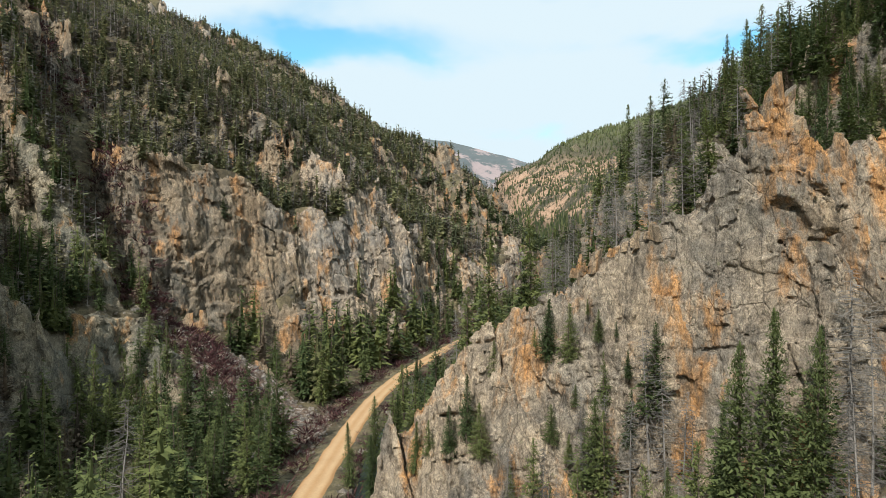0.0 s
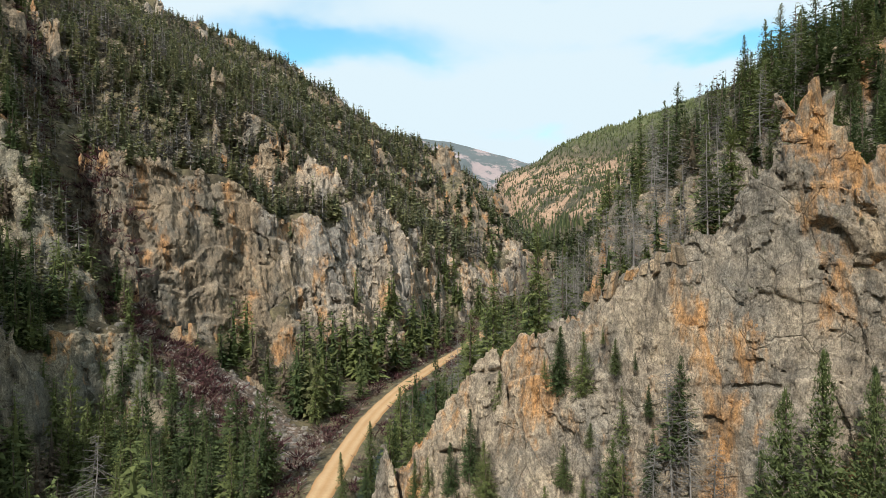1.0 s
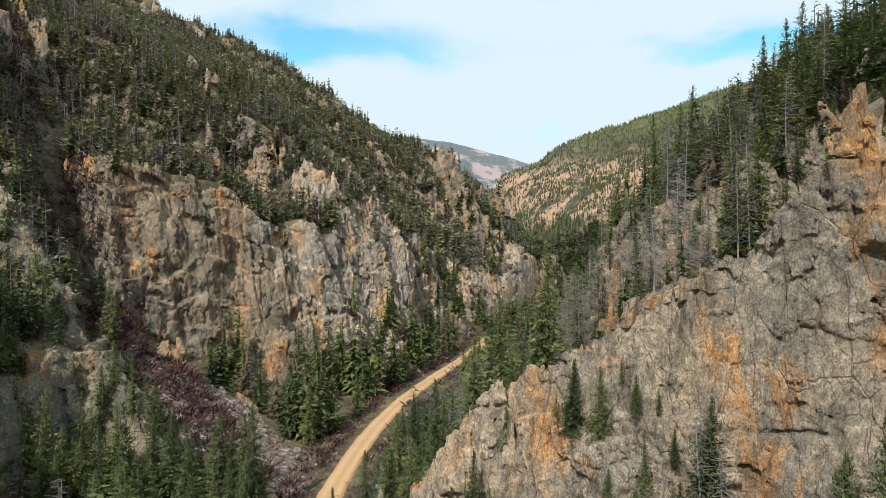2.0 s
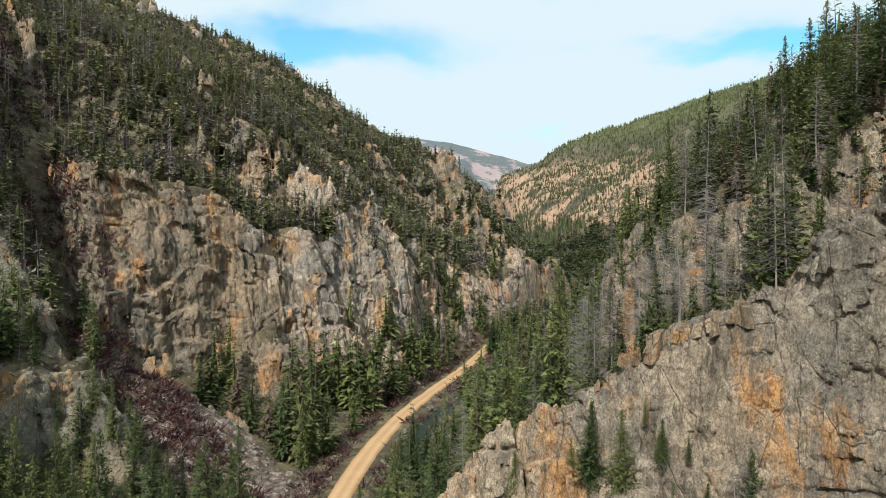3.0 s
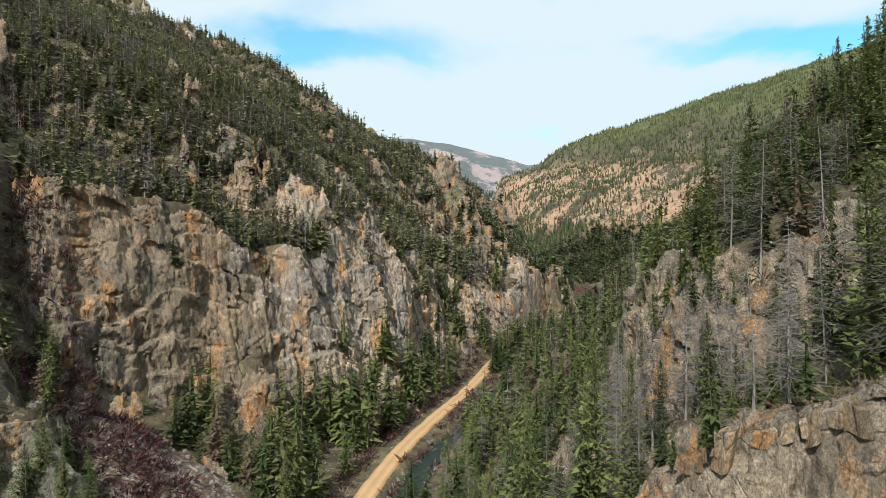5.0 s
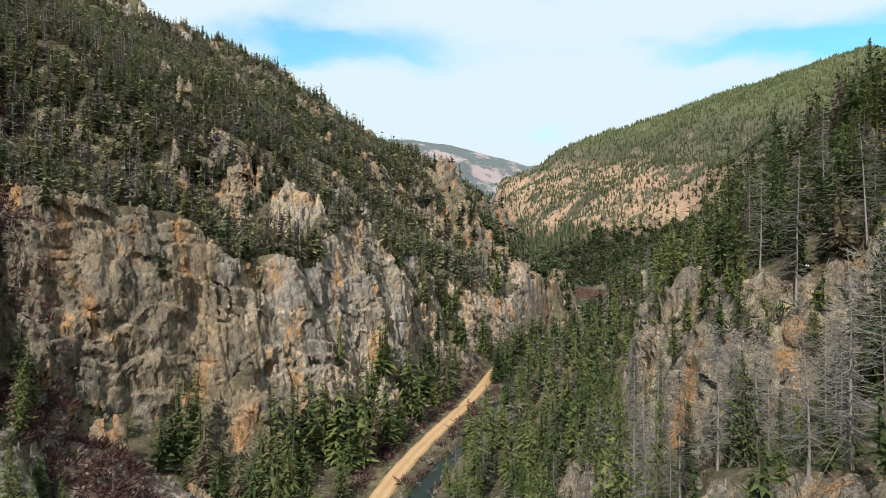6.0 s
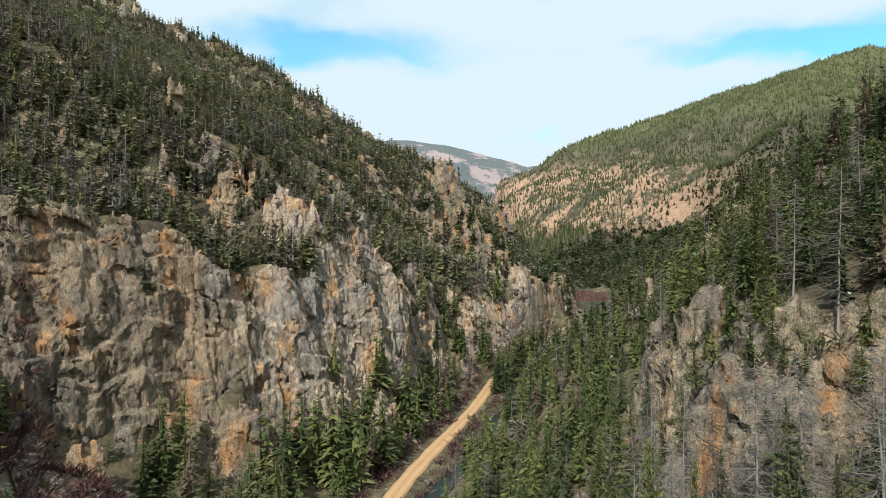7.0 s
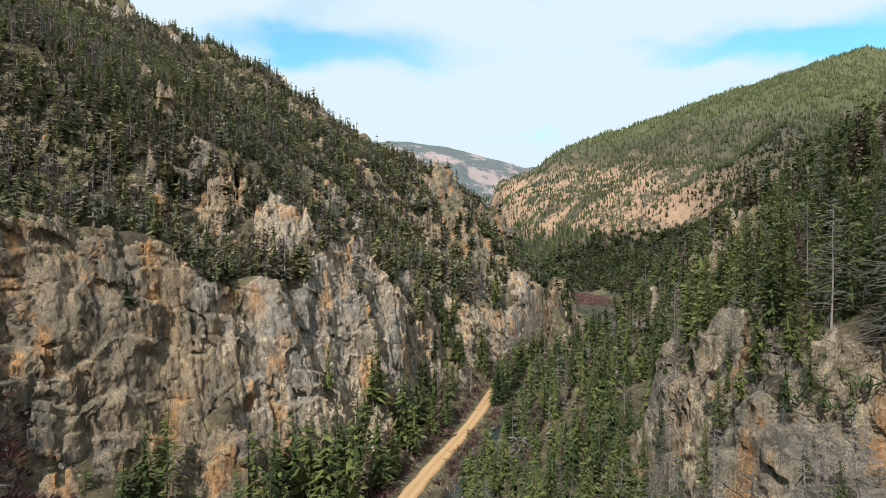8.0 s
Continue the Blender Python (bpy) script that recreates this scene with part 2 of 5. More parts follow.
def fbm(x, y, z=0.0, octaves=4, seed=0, gain=0.5):
    plain = np.isscalar(z)
    total, amp, k = 0.0, 1.0, 1.0
    for o in range(octaves):
        here = seed + o * 17
        total = total + amp * (flat_noise(x * k, y * k, here + int(z) * 5 if plain else here) if plain else value_noise(x * k, y * k, z * k, here))
        amp, k = amp * gain, k * 2.03
    return total


def smooth(a, b, v):
    t = np.clip((v - a) / (b - a), 0, 1)
    return t * t * (3 - 2 * t)


# ---- the lie of the land ----
def near_line(x, y, line):
    """Distance to a line of plan points, and the height (or third value) there."""
    best, third = np.full(x.shape, 1e9), np.zeros(x.shape)
    for p, q in zip(line[:-1], line[1:]):
        dx, dy = q[0] - p[0], q[1] - p[1]
        t = np.clip(((x - p[0]) * dx + (y - p[1]) * dy) / (dx * dx + dy * dy), 0, 1)
        d = np.hypot(x - p[0] - t * dx, y - p[1] - t * dy)
        if len(p) > 2:
            third = np.where(d < best, p[2] + t * (q[2] - p[2]), third)
        best = np.minimum(best, d)
    return best, third


def inside(x, y, ring):
    hit = np.zeros(x.shape, bool)
    for p, q in zip(ring, ring[1:] + ring[:1]):
        if p[1] != q[1]:
            hit ^= ((p[1] > y) != (q[1] > y)) & (x < (q[0] - p[0]) * (y - p[1]) / (q[1] - p[1]) + p[0])
    return hit


# near end, out of view, pulled in so that its bank casts shade
LEFT_FOOT = [(-120, -900), (-70, -100), (-52, 15), (-52, 45), (-63, 78), (-66, 97), (-54, 115), (-57, 124), (-59, 137), (-44, 149), (-31, 163), (-14, 194), (-3, 222), (11, 284),
             (31, 322), (65, 335), (80, 385), (85, 470), (110, 600), (110, 740), (0, 930), (-300, 1150)]
LEFT_RING = LEFT_FOOT + [(-2600, 1200), (-2600, -900)]
RIGHT_FOOT = [(60, -900), (20, -100), (0, 30), (-5, 58), (-9, 72), (-4, 84), (4, 96), (8, 110), (11, 150), (20, 200), (32, 260), (72, 335), (118, 420), (215, 480), (420, 520), (2600, 560)]
RIGHT_RING = RIGHT_FOOT + [(2600, -900)]
FAR_FOOT = [(2600, 620), (420, 585), (265, 600), (222, 700), (200, 800), (100, 950), (0, 1150), (-150, 1500), (-220, 1900), (-300, 4000)]
FAR_RING = FAR_FOOT + [(3600, 4000), (3600, 620)]
GULLY = [(-36, 110, 2), (-46, 120, 7.6), (-58, 128.5, 16), (-72, 133, 23), (-83, 139, 28), (-91, 148, 36), (-98, 158, 48), (-106, 170, 62), (-118, 184, 78), (-134, 204, 98), (-160, 232, 122)]
# the rock rib that shuts the gully off from the open canyon
GULLY_RIB = [(-47, 107, 11), (-62, 116, 22), (-74, 121, 36), (-87, 128, 54), (-98, 138, 70), (-109, 150, 85), (-121, 166, 99)]
GULLY_X, GULLY_Y = [p[0] for p in GULLY[::-1]], [p[1] for p in GULLY[::-1]]
TREED_GULLY = [(-50, 177, 43), (-60, 191, 55), (-72, 213, 73)]
BACK_GULLY = [(5, 283, 8), (0, 296, 30), (-8, 312, 52), (-20, 335, 72)]
RIB_X = [-9, -4.4, -1.5, 4.6, 10, 16, 22, 27, 31, 34, 38, 42, 50, 60]
RIB_Y = [73, 74, 71, 70.8, 69, 67, 61.8, 60.2, 57.5, 56.8, 59, 62, 66, 70]
RIB_Z = [3, 11, 15.7, 23, 26.8, 31.8, 35.6, 38.2, 42, 43, 43, 43.5, 46, 52]
ROAD_Y = [-60, 0, 60, 90, 120, 150, 180, 210, 240, 260, 300, 345, 400, 520, 700, 900]
ROAD_X = [-27, -23, -19, -17.6, -16.6, -12.4, -4.8, 5.2, 13.3, 18, 28, 52, 88, 125, 165, 120]


def road_x(y):
    return sum(np.interp(y + o, ROAD_Y, ROAD_X) for o in (-14, -7, 0, 7, 14)) / 5


def creek_x(y):
    return road_x(y) + np.interp(y, [0, 110, 135, 190, 260], [7.5, 7.2, 6.6, 9.5, 10]) + 0.8 * np.sin(y * 0.11)


# rock outcrops on the slopes: centre, half width, height
OUTCROPS = [(-121, 178, 11, 17), (-108, 172, 6, 6), (-69, 208, 4, 4), (-57, 203, 6, 6), (-41, 203, 7, 6), (-43, 262, 9, 11), (-38, 300, 8, 8), (3, 396, 13, 9), (-88, 240, 4, 5), (-104, 262, 5, 5),
            (-122, 505, 16, 7), (-275, 548, 26, 24), (-165, 530, 48, 18), (-105, 478, 45, 9), (-14, 258, 6, 3), (54, 85, 5, 2), (36, 85, 3.5, 4), (30, 360, 16, 1.5), (47, 350, 12, 1.5)]


def land(x, y):
    x, y = np.asarray(x, float), np.asarray(y, float)
    wob = fbm(x / 26, y / 26, 0.0, 3, 5) * 5.5 + fbm(x / 8, y / 8, 0.0, 2, 9) * 2.0
    far = smooth(40, 160, np.hypot(x, np.maximum(y - 200, 0)) - 200)
    # mountain and cliffs on the left bank
    d = near_line(x, y, LEFT_FOOT)[0] * np.where(inside(x, y, LEFT_RING), 1, -1) + wob * np.where(y < 400, 1.0, 2.5)
    tall = np.interp(d, [0, 3, 8, 12, 16, 26, 36, 48, 62, 80, 97, 121, 168, 212, 387, 700, 1500], [4, 13, 29, 38, 46, 50, 54, 64, 77, 92, 104, 114, 143, 164, 248, 370, 480])
    rim = np.interp(y, [148, 158, 168, 177, 190, 203, 255, 300, 333, 348], [-9, -8, -3, 2, 5, -6, 5, 7, 10, 17])
    tall = tall - rim * np.interp(d, [0, 14, 24, 70], [0, 1, 1, 0])
    low = np.interp(d, [0, 2.5, 6, 21, 32, 60, 100, 300, 800, 1500], [4, 10, 19, 28, 38, 62, 90, 190, 360, 480])
    # steep bank added out of view on the left, to cast shade forwards
    shade_bank = np.interp(d, [0, 2.5, 10, 25, 60, 100, 300, 800, 1500], [4, 14, 34, 56, 82, 106, 203, 360, 480])
    out_of_view = smooth(1, 10, -x - 0.77 * y) * (1 - smooth(128, 145, y))
    low = low + (shade_bank - low) * np.maximum(1 - smooth(84, 100, y), 0.35 * out_of_view)
    up = smooth(-10.5, -4.5, (x + 46) * 0.64 + (y - 120) * 0.77 + wob * 0.3)
    z_left = np.where(d > 0, low + (tall - low) * up, 4 * np.exp(np.minimum(d, 0) / 7))
    for line, wall in ((GULLY, 4.2), (TREED_GULLY, 1.5), (BACK_GULLY, 1.5)):
        g, floor = near_line(x, y, line)
        side = np.maximum(g - 3.2 + wob * 0.3, 0)
        z_left = np.minimum(z_left, floor + (np.where(y > np.interp(x, GULLY_X, GULLY_Y), np.interp(side, [0, 1, 4, 8, 20, 120], [0, 6, 22, 31, 37, 120]), np.interp(side, [0, 2, 6, 14, 30, 120], [0, 3, 10, 24, 48, 150])) if line is GULLY else wall * side))
    g, crest = near_line(x, y, GULLY_RIB)
    z_left = np.maximum(z_left, crest - 2.2 * np.maximum(g - 1.0 + wob * 0.25, 0))
    fan = 17 - 0.6 * np.hypot(x + 58, y - 128.5)
    z_left = np.maximum(z_left, np.where((x > -60) & (y < 134), fan, -9))
    # slopes on the right bank
    e = near_line(x, y, RIGHT_FOOT)[0] * np.where(inside(x, y, RIGHT_RING), 1, -1) + wob * 0.7
    plain = np.interp(e, [0, 16, 48, 100, 200, 400, 1500], [2, 14, 42, 84, 150, 250, 420])
    step = np.interp(e, [0, 10, 17, 21, 27, 48, 100, 200, 400, 1500], [2, 8, 17, 33, 43, 61, 95, 155, 250, 420])
    step_on = smooth(78, 88, y) * (1 - smooth(130, 142, y))
    z_right = plain + (step - plain) * step_on
    z_right = z_right * (0.42 + 0.58 * smooth(58, 94, y + np.maximum(x - 40, 0) * 0.5))
    z_right = np.where(e > 0, z_right, 2 * np.exp(np.minimum(e, 0) / 5))
    crest_y = np.interp(x, RIB_X, RIB_Y) + fbm(x / 5, x * 0, 3.0, 3, 31) * 0.9
    crest_z = np.interp(x, RIB_X, RIB_Z) + fbm(x / 4, x * 0, 8.0, 3, 33) * 1.1
    w = crest_y - y
    face = np.interp(x, [-6, 5, 14, 22, 34, 60], [1.3, 1.55, 2.6, 4.6, 4.2, 2.0])
    rear = np.interp(x, [0, 10, 20, 30, 45], [0.9, 0.75, 0.35, 0.3, 0.45])
    rib = crest_z - np.where(w > 0, w * face, -w * rear)
    rib = np.where((x > -14) & (x < 75), rib, -50)
    z_right = np.maximum(z_right, rib)
    # the great slope beyond the bend
    k = near_line(x, y, FAR_FOOT)[0] * np.where(inside(x, y, FAR_RING), 1, -1) + fbm(x / 160, y / 160, 0.0, 4, 51) * 45
    z_far = np.interp(k, [0, 150, 441, 829, 1220, 1450, 2600], [3, 125, 300, 445, 640, 760, 1000])
    u = ((x - 330) * 967 + (y - 1500) * 400) / 1046.5
    v = (-(x - 330) * 400 + (y - 1500) * 967) / 1046.5
    z_far = np.minimum(z_far, 305 + np.minimum(u, 1080) * 0.345 - 0.25 * np.maximum(u - 1080, 0) - 0.55 * np.maximum(v, 0))
    z_far = np.where(k > 0, z_far, 0)
    z = np.maximum(np.maximum(z_left, z_right), z_far)
    # unevenness of the slopes
    hill = smooth(6, 40, z) * np.where(x > road_x(y), 0.4 + 0.6 * smooth(130, 200, y), 1.0)
    z = z + hill * (fbm(x / 45, y / 45, 0.0, 4, 61) * 3.2 * (1 + 2 * far) + np.abs(fbm(x / 18, y / 18, 0.0, 3, 63)) * 1.3)
    for cx, cy, r, h in OUTCROPS:
        q = np.hypot(x - cx, y - cy) / r + fbm(x / (r * 0.6), y / (r * 0.6), 1.0, 3, 71) * 0.35
        z = z + h * (1 - smooth(0.55, 1.0, q))
    rough = fbm(x / 30, y / 22, 4.0, 4, 81)
    z = z + hill * smooth(0.25, 0.5, rough) * 3.0 * np.where((y > 180) | (x < -90), 1, 0)
    # road bench and creek bed
    r = np.abs(x - road_x(y))
    z = z + (0.0 - z) * (1 - smooth(3.4, 8.0, r))
    c = np.abs(x - creek_x(y))
    z = z - 2.0 * (1 - smooth(1.4, 2.9, c * np.interp(y, [110, 128, 160, 185], [1, 0.75, 0.75, 1]))) * (1 - smooth(330, 380, y))
    return z


# the same land on a 1.25 m net, for quick looking up
NET = 1.25
net_x, net_y = np.arange(-440, 290, NET), np.arange(0, 660, NET)
NET_Z = land(*np.meshgrid(net_x, net_y))


def quick(x, y, net=None):
    net = NET_Z if net is None else net
    i = np.clip((np.asarray(x, float) + 440) / NET, 0, len(net_x) - 1.001)
    j = np.clip(np.asarray(y, float) / NET, 0, len(net_y) - 1.001)
    a, b = i.astype(int), j.astype(int)
    u, v = i - a, j - b
    return (net[b, a] * (1 - u) + net[b, a + 1] * u) * (1 - v) + (net[b + 1, a] * (1 - u) + net[b + 1, a + 1] * u) * v


NET_GY, NET_GX = np.gradient(NET_Z, NET)


def slope_of(x, y):
    return np.hypot(quick(x, y, NET_GX), quick(x, y, NET_GY))


def link(name, verts, faces, mats, index=None, flat=True, tint=None):
    me = bpy.data.meshes.new(name)
    verts, faces = np.asarray(verts, np.float32), np.asarray(faces, np.int32)
    n, k = faces.shape
    me.vertices.add(len(verts)); me.vertices.foreach_set("co", verts.ravel())
    me.loops.add(n * k); me.loops.foreach_set("vertex_index", faces.ravel())
    me.polygons.add(n); me.polygons.foreach_set("loop_start", np.arange(0, n * k, k, dtype=np.int32))
    me.polygons.foreach_set("use_smooth", np.full(n, not flat))
    for m in mats:
        me.materials.append(m)
    if index is not None:
        me.polygons.foreach_set("material_index", np.asarray(index, np.int32))
    if tint is not None:
        me.attributes.new("tint", "FLOAT", "POINT").data.foreach_set("value", np.asarray(tint, np.float32))
    me.update(calc_edges=True)
    return me


def facets(x, y, z, seed):
    """Broken rock: each cell its own tilted face. The face's height at each point, and how near a joint is (0 on it)."""
    ix, iy, iz = np.floor(x - 0.5), np.floor(y - 0.5), np.floor(z - 0.5)
    d1, d2 = np.full(x.shape, 9.0), np.full(x.shape, 9.0)
    face = np.zeros(x.shape)
    for a in (0, 1):
        for b in (0, 1):
            for c in (0, 1):
                jx, jy, jz = ix + a, iy + b, iz + c
                h = (mixed(jx, jy, jz, seed) * 1073741823).astype(np.int64)
                r1, r2, r3 = (h & 1023) / 1023.0, ((h >> 10) & 1023) / 1023.0, ((h >> 20) & 1023) / 1023.0
                dx, dy, dz = x - jx - 0.2 - 0.6 * r1, y - jy - 0.2 - 0.6 * r2, z - jz - 0.2 - 0.6 * r3
                d = dx * dx + dy * dy + dz * dz
                near = d < d1
                d2 = np.where(near, d1, np.minimum(d2, d))
                lean = (r1 + r2 * 1.7) % 1.0 - 0.5 + 1.6 * ((r2 - 0.5) * dx + (r3 - 0.5) * dy + (r1 - 0.5) * dz)
                face = np.where(near, lean, face)
                d1 = np.where(near, d, d1)
    return face, np.sqrt(d2) - np.sqrt(d1)


def jointed(u, v, w, wide, tall, seed):
    """Upright joint planes, each column broken across at its own heights: a face for each block, and how near a joint is."""
    a = (u + 0.3 * v + 0.06 * w) / wide
    col = np.floor(a)
    fa = a - col
    pick = mixed(col, col * 0, col * 0, seed)
    lift = (w - 0.3 * u) / (tall * (0.6 + 0.9 * pick)) + pick * 37
    row = np.floor(lift)
    fl = lift - row
    face = mixed(col, row, col * 0, seed + 1) - 0.5 + 0.9 * (mixed(col, row, col * 0 + 1, seed + 2) - 0.5) * (fa - 0.5) + 0.6 * (mixed(col, row, col * 0 + 2, seed + 3) - 0.3) * (fl - 0.5)
    return face, np.minimum(np.minimum(fa, 1 - fa) * wide, np.minimum(fl, 1 - fl) * tall)


def overhang(x, z):
    """1 in the broken, rusty part of the big rib, 0 outside."""
    return np.exp(-(((x - 34.5) / 4.2) ** 2 + ((z - 36.5 + 0.5 * (x - 34.5)) / 4.6) ** 2) ** 1.5)


def broken(x, y, z, kind):
    """How far the rock stands out of the smooth land, in metres: buttresses and clefts, ledges, jointed faces."""
    wx, wy, wz = [fbm(x / 8, y / 8, z / 8, 2, s) for s in (101, 103, 105)]
    u, v, w = x + wx * 0.55 + 0.10 * z, y + wy * 0.55 - 0.05 * z, z + wz * 0.8 + 0.12 * x
    sizes, cleft, ledge, planes = ROCK_KINDS[kind]
    out = cleft * fbm(u / 11, v / 11, w / 30, 2, 231)
    rise = w / 6.5 + 0.9 * fbm(u / 17, v / 17, w / 17, 2, 241)
    out += ledge * (rise - np.floor(rise) - 0.5) * smooth(-0.3, 0.4, fbm(u / 15, v / 15, w / 9, 2, 243))
    out += 0.22 * fbm(u / 0.9, v / 0.9, w / 6, 2, 301)
    if kind == "slab":
        lean = overhang(x, z)
        face, edge = facets(u / 2.3, v / 2.3, w / 3.2, 291)
        out += lean * (2.6 * face + 0.3 - 1.0 * (1 - smooth(0.0, 0.08, edge)))
    for k, (wide, tall, high, gap, groove) in enumerate(planes):
        wave = 0.35 * wide * fbm(x / (3 * wide), y / (3 * wide), z / (5 * wide), 2, 261 + k)
        face, edge = jointed(u + wave, v, w, wide, tall, 271 + 10 * k)
        out += high * face - groove * (1 - smooth(0.0, gap, edge)) * (mixed(np.floor(u / 9), np.floor(w / 14), w * 0, 281) > 0.35)
    for k, (wide, tall, high, gap, groove) in enumerate(sizes):
        face, edge = facets(u / wide, v / wide, w / tall, 201 + 10 * k)
        out += high * face - groove * (1 - smooth(0.0, gap, edge))
    return out


# width, height, relief, gap and groove of each size of block; clefts; ledges; the same for joint planes
ROCK_KINDS = {
    "cliff": (((5.2, 9.0, 1.5, 0.06, 0.5), (2.1, 4.2, 0.55, 0.08, 0.25), (1.0, 2.0, 0.34, 0.1, 0.15)), 0.9, 1.2, ((2.7, 9.0, 0.8, 0.35, 0.5),)),
    "crag": (((5.5, 8.0, 2.2, 0.10, 0.6), (2.2, 3.2, 1.2, 0.12, 0.3)), 2.4, 0.8, ()),
    "slab": (((6.5, 11.0, 0.8, 0.03, 0.3), (1.7, 3.2, 0.62, 0.05, 0.14), (0.75, 1.3, 0.36, 0.08, 0.07)), 0.7, 0.35, ((4.4, 12.0, 1.7, 0.28, 0.8), (1.5, 4.5, 0.6, 0.2, 0.2))),
    "ruin": (((4.0, 7.5, 1.2, 0.08, 0.7), (1.6, 3.2, 0.8, 0.1, 0.35), (0.9, 1.5, 0.45, 0.1, 0.15)), 1.0, 0.8, ((2.6, 8.0, 0.9, 0.35, 0.6),)),
}


def rockiness(X, Y):
    """0 on soil, 1 on bare rock."""
    g = slope_of(X, Y)
    edge = np.where((X > road_x(Y) + 2) & (Y < 140), 0.72, np.where((Y < 132) & (X > -125) & (X < -48), 0.5, np.where(Y > 430, 1.9, 1.2)))
    steep = smooth(edge, edge + 0.55, g)
    crest = np.abs(Y - np.interp(X, RIB_X, RIB_Y) - 1.5)
    steep = np.where((X > -12) & (X < 58), np.maximum(steep, 0.9 * (1 - smooth(3.5, 6.0, crest + 1.5 * fbm(X / 4, Y / 4, 3.0, 2, 251)))), steep)
    steep = np.where((X > -68) & (Y < 140), steep * smooth(2.5, 6.5, near_line(X, Y, GULLY)[0]), steep)
    for cx, cy, r, h in OUTCROPS:
        if r > 24:
            continue
        steep = np.maximum(steep, 0.95 * (1 - smooth(0.85, 1.2, np.hypot(X - cx, Y - cy) / r + 0.3 * fbm(X / 5, Y / 5, 5.0, 2, 253))))
    return steep


def rock_shell(x0, x1, y0, y1, h, kind, wanted, tile=20.0, reach=4.4):
    """Evenly meshed broken rock over the land, where wanted(x, y) holds: vertices and quads."""
    T = int(tile / h)
    vs, fs, count = [], [], 0
    for i0 in range(int(x0 / h), int(x1 / h), T):
        for j0 in range(int(y0 / h), int(y1 / h), T):
            X, Y = np.meshgrid((i0 + np.arange(T + 2)) * h, (j0 + np.arange(T + 2)) * h, indexing="ij")
            S = rockiness(X, Y) * wanted(X, Y)
            on = S > 0.12
            if on.sum() < 6:
                continue
            Z = land(X, Y)
            flat = 1 / np.sqrt(1 + np.minimum(slope_of(X, Y), 4.0) ** 2)
            k0, k1 = int((Z[on].min() - 1.5 * reach) / h), int((Z[on].max() + 1.5 * reach) / h) + 2
            zz = np.arange(k0, k1) * h
            F = ((Z[..., None] - zz) * flat[..., None]).astype(np.float32)
            band = (np.abs(F) < reach) & on[..., None]
            a, b, c = np.nonzero(band)
            s = S[a, b]
            F[band] += s * broken(X[a, b], Y[a, b], zz[c], kind) - 0.9 * (1 - smooth(0.12, 0.4, s))
            F[~on] -= 2.0
            solid = F > 0
            full = np.zeros(tuple(n - 1 for n in F.shape), np.int8)
            for p in (0, 1):
                for q in (0, 1):
                    for r in (0, 1):
                        full += solid[p:F.shape[0] - 1 + p, q:F.shape[1] - 1 + q, r:F.shape[2] - 1 + r]
            full[~(on[:-1, :-1] | on[1:, 1:])] = 0
            a, b, c = np.nonzero((full > 0) & (full < 8))
            if not len(a):
                continue
            at, hits = np.zeros((len(a), 3)), np.zeros(len(a))
            for axis in range(3):
                for p in (0, 1):
                    for q in (0, 1):
                        lo = np.insert([p, q], axis, 0)
                        hi = np.insert([p, q], axis, 1)
                        f0, f1 = F[a + lo[0], b + lo[1], c + lo[2]], F[a + hi[0], b + hi[1], c + hi[2]]
                        cross = (f0 > 0) != (f1 > 0)
                        t = np.where(cross, f0 / np.where(cross, f0 - f1, 1), 0)
                        at += (lo + t[:, None] * (hi - lo)) * cross[:, None]
                        hits += cross
            index = np.full(full.shape, -1, np.int64)
            index[a, b, c] = np.arange(len(a)) + count
            vs.append((np.stack([a + i0, b + j0, c + k0], 1) + at / hits[:, None]) * h)
            count += len(a)
            for axis in range(3):
                lo, hi = [slice(1, T + 1)] * 2 + [slice(1, -1)], None
                lo[axis] = slice(0, T) if axis < 2 else slice(0, F.shape[2] - 1)
                hi = list(lo)
                hi[axis] = slice(1, T + 1) if axis < 2 else slice(1, F.shape[2])
                s0, s1 = solid[tuple(lo)], solid[tuple(hi)]
                p, q, r = np.nonzero(s0 != s1)
                way = s0[p, q, r]
                e = np.stack([p, q, r], 1) + [0 if k == axis else 1 for k in range(3)]
                m, n = np.zeros(3, int), np.zeros(3, int)
                m[(axis + 1) % 3], n[(axis + 2) % 3] = 1, 1
                c4 = [index[tuple((e - d).T)] for d in (m + n, n, m * 0, m)]
                quad = np.stack(c4, 1)
                quad = np.where(way[:, None], quad, quad[:, ::-1])
                fs.append(quad[(quad >= 0).all(1)])
    return np.concatenate(vs), np.concatenate(fs)


def fore_rib(x, y):
    return (y < 130) & (x > -140) & (x < -38)


def main_cliff(x, y):
    return ~fore_rib(x, y) & (x < road_x(y)) & (y < 352) & (quick(x, y) < 68)


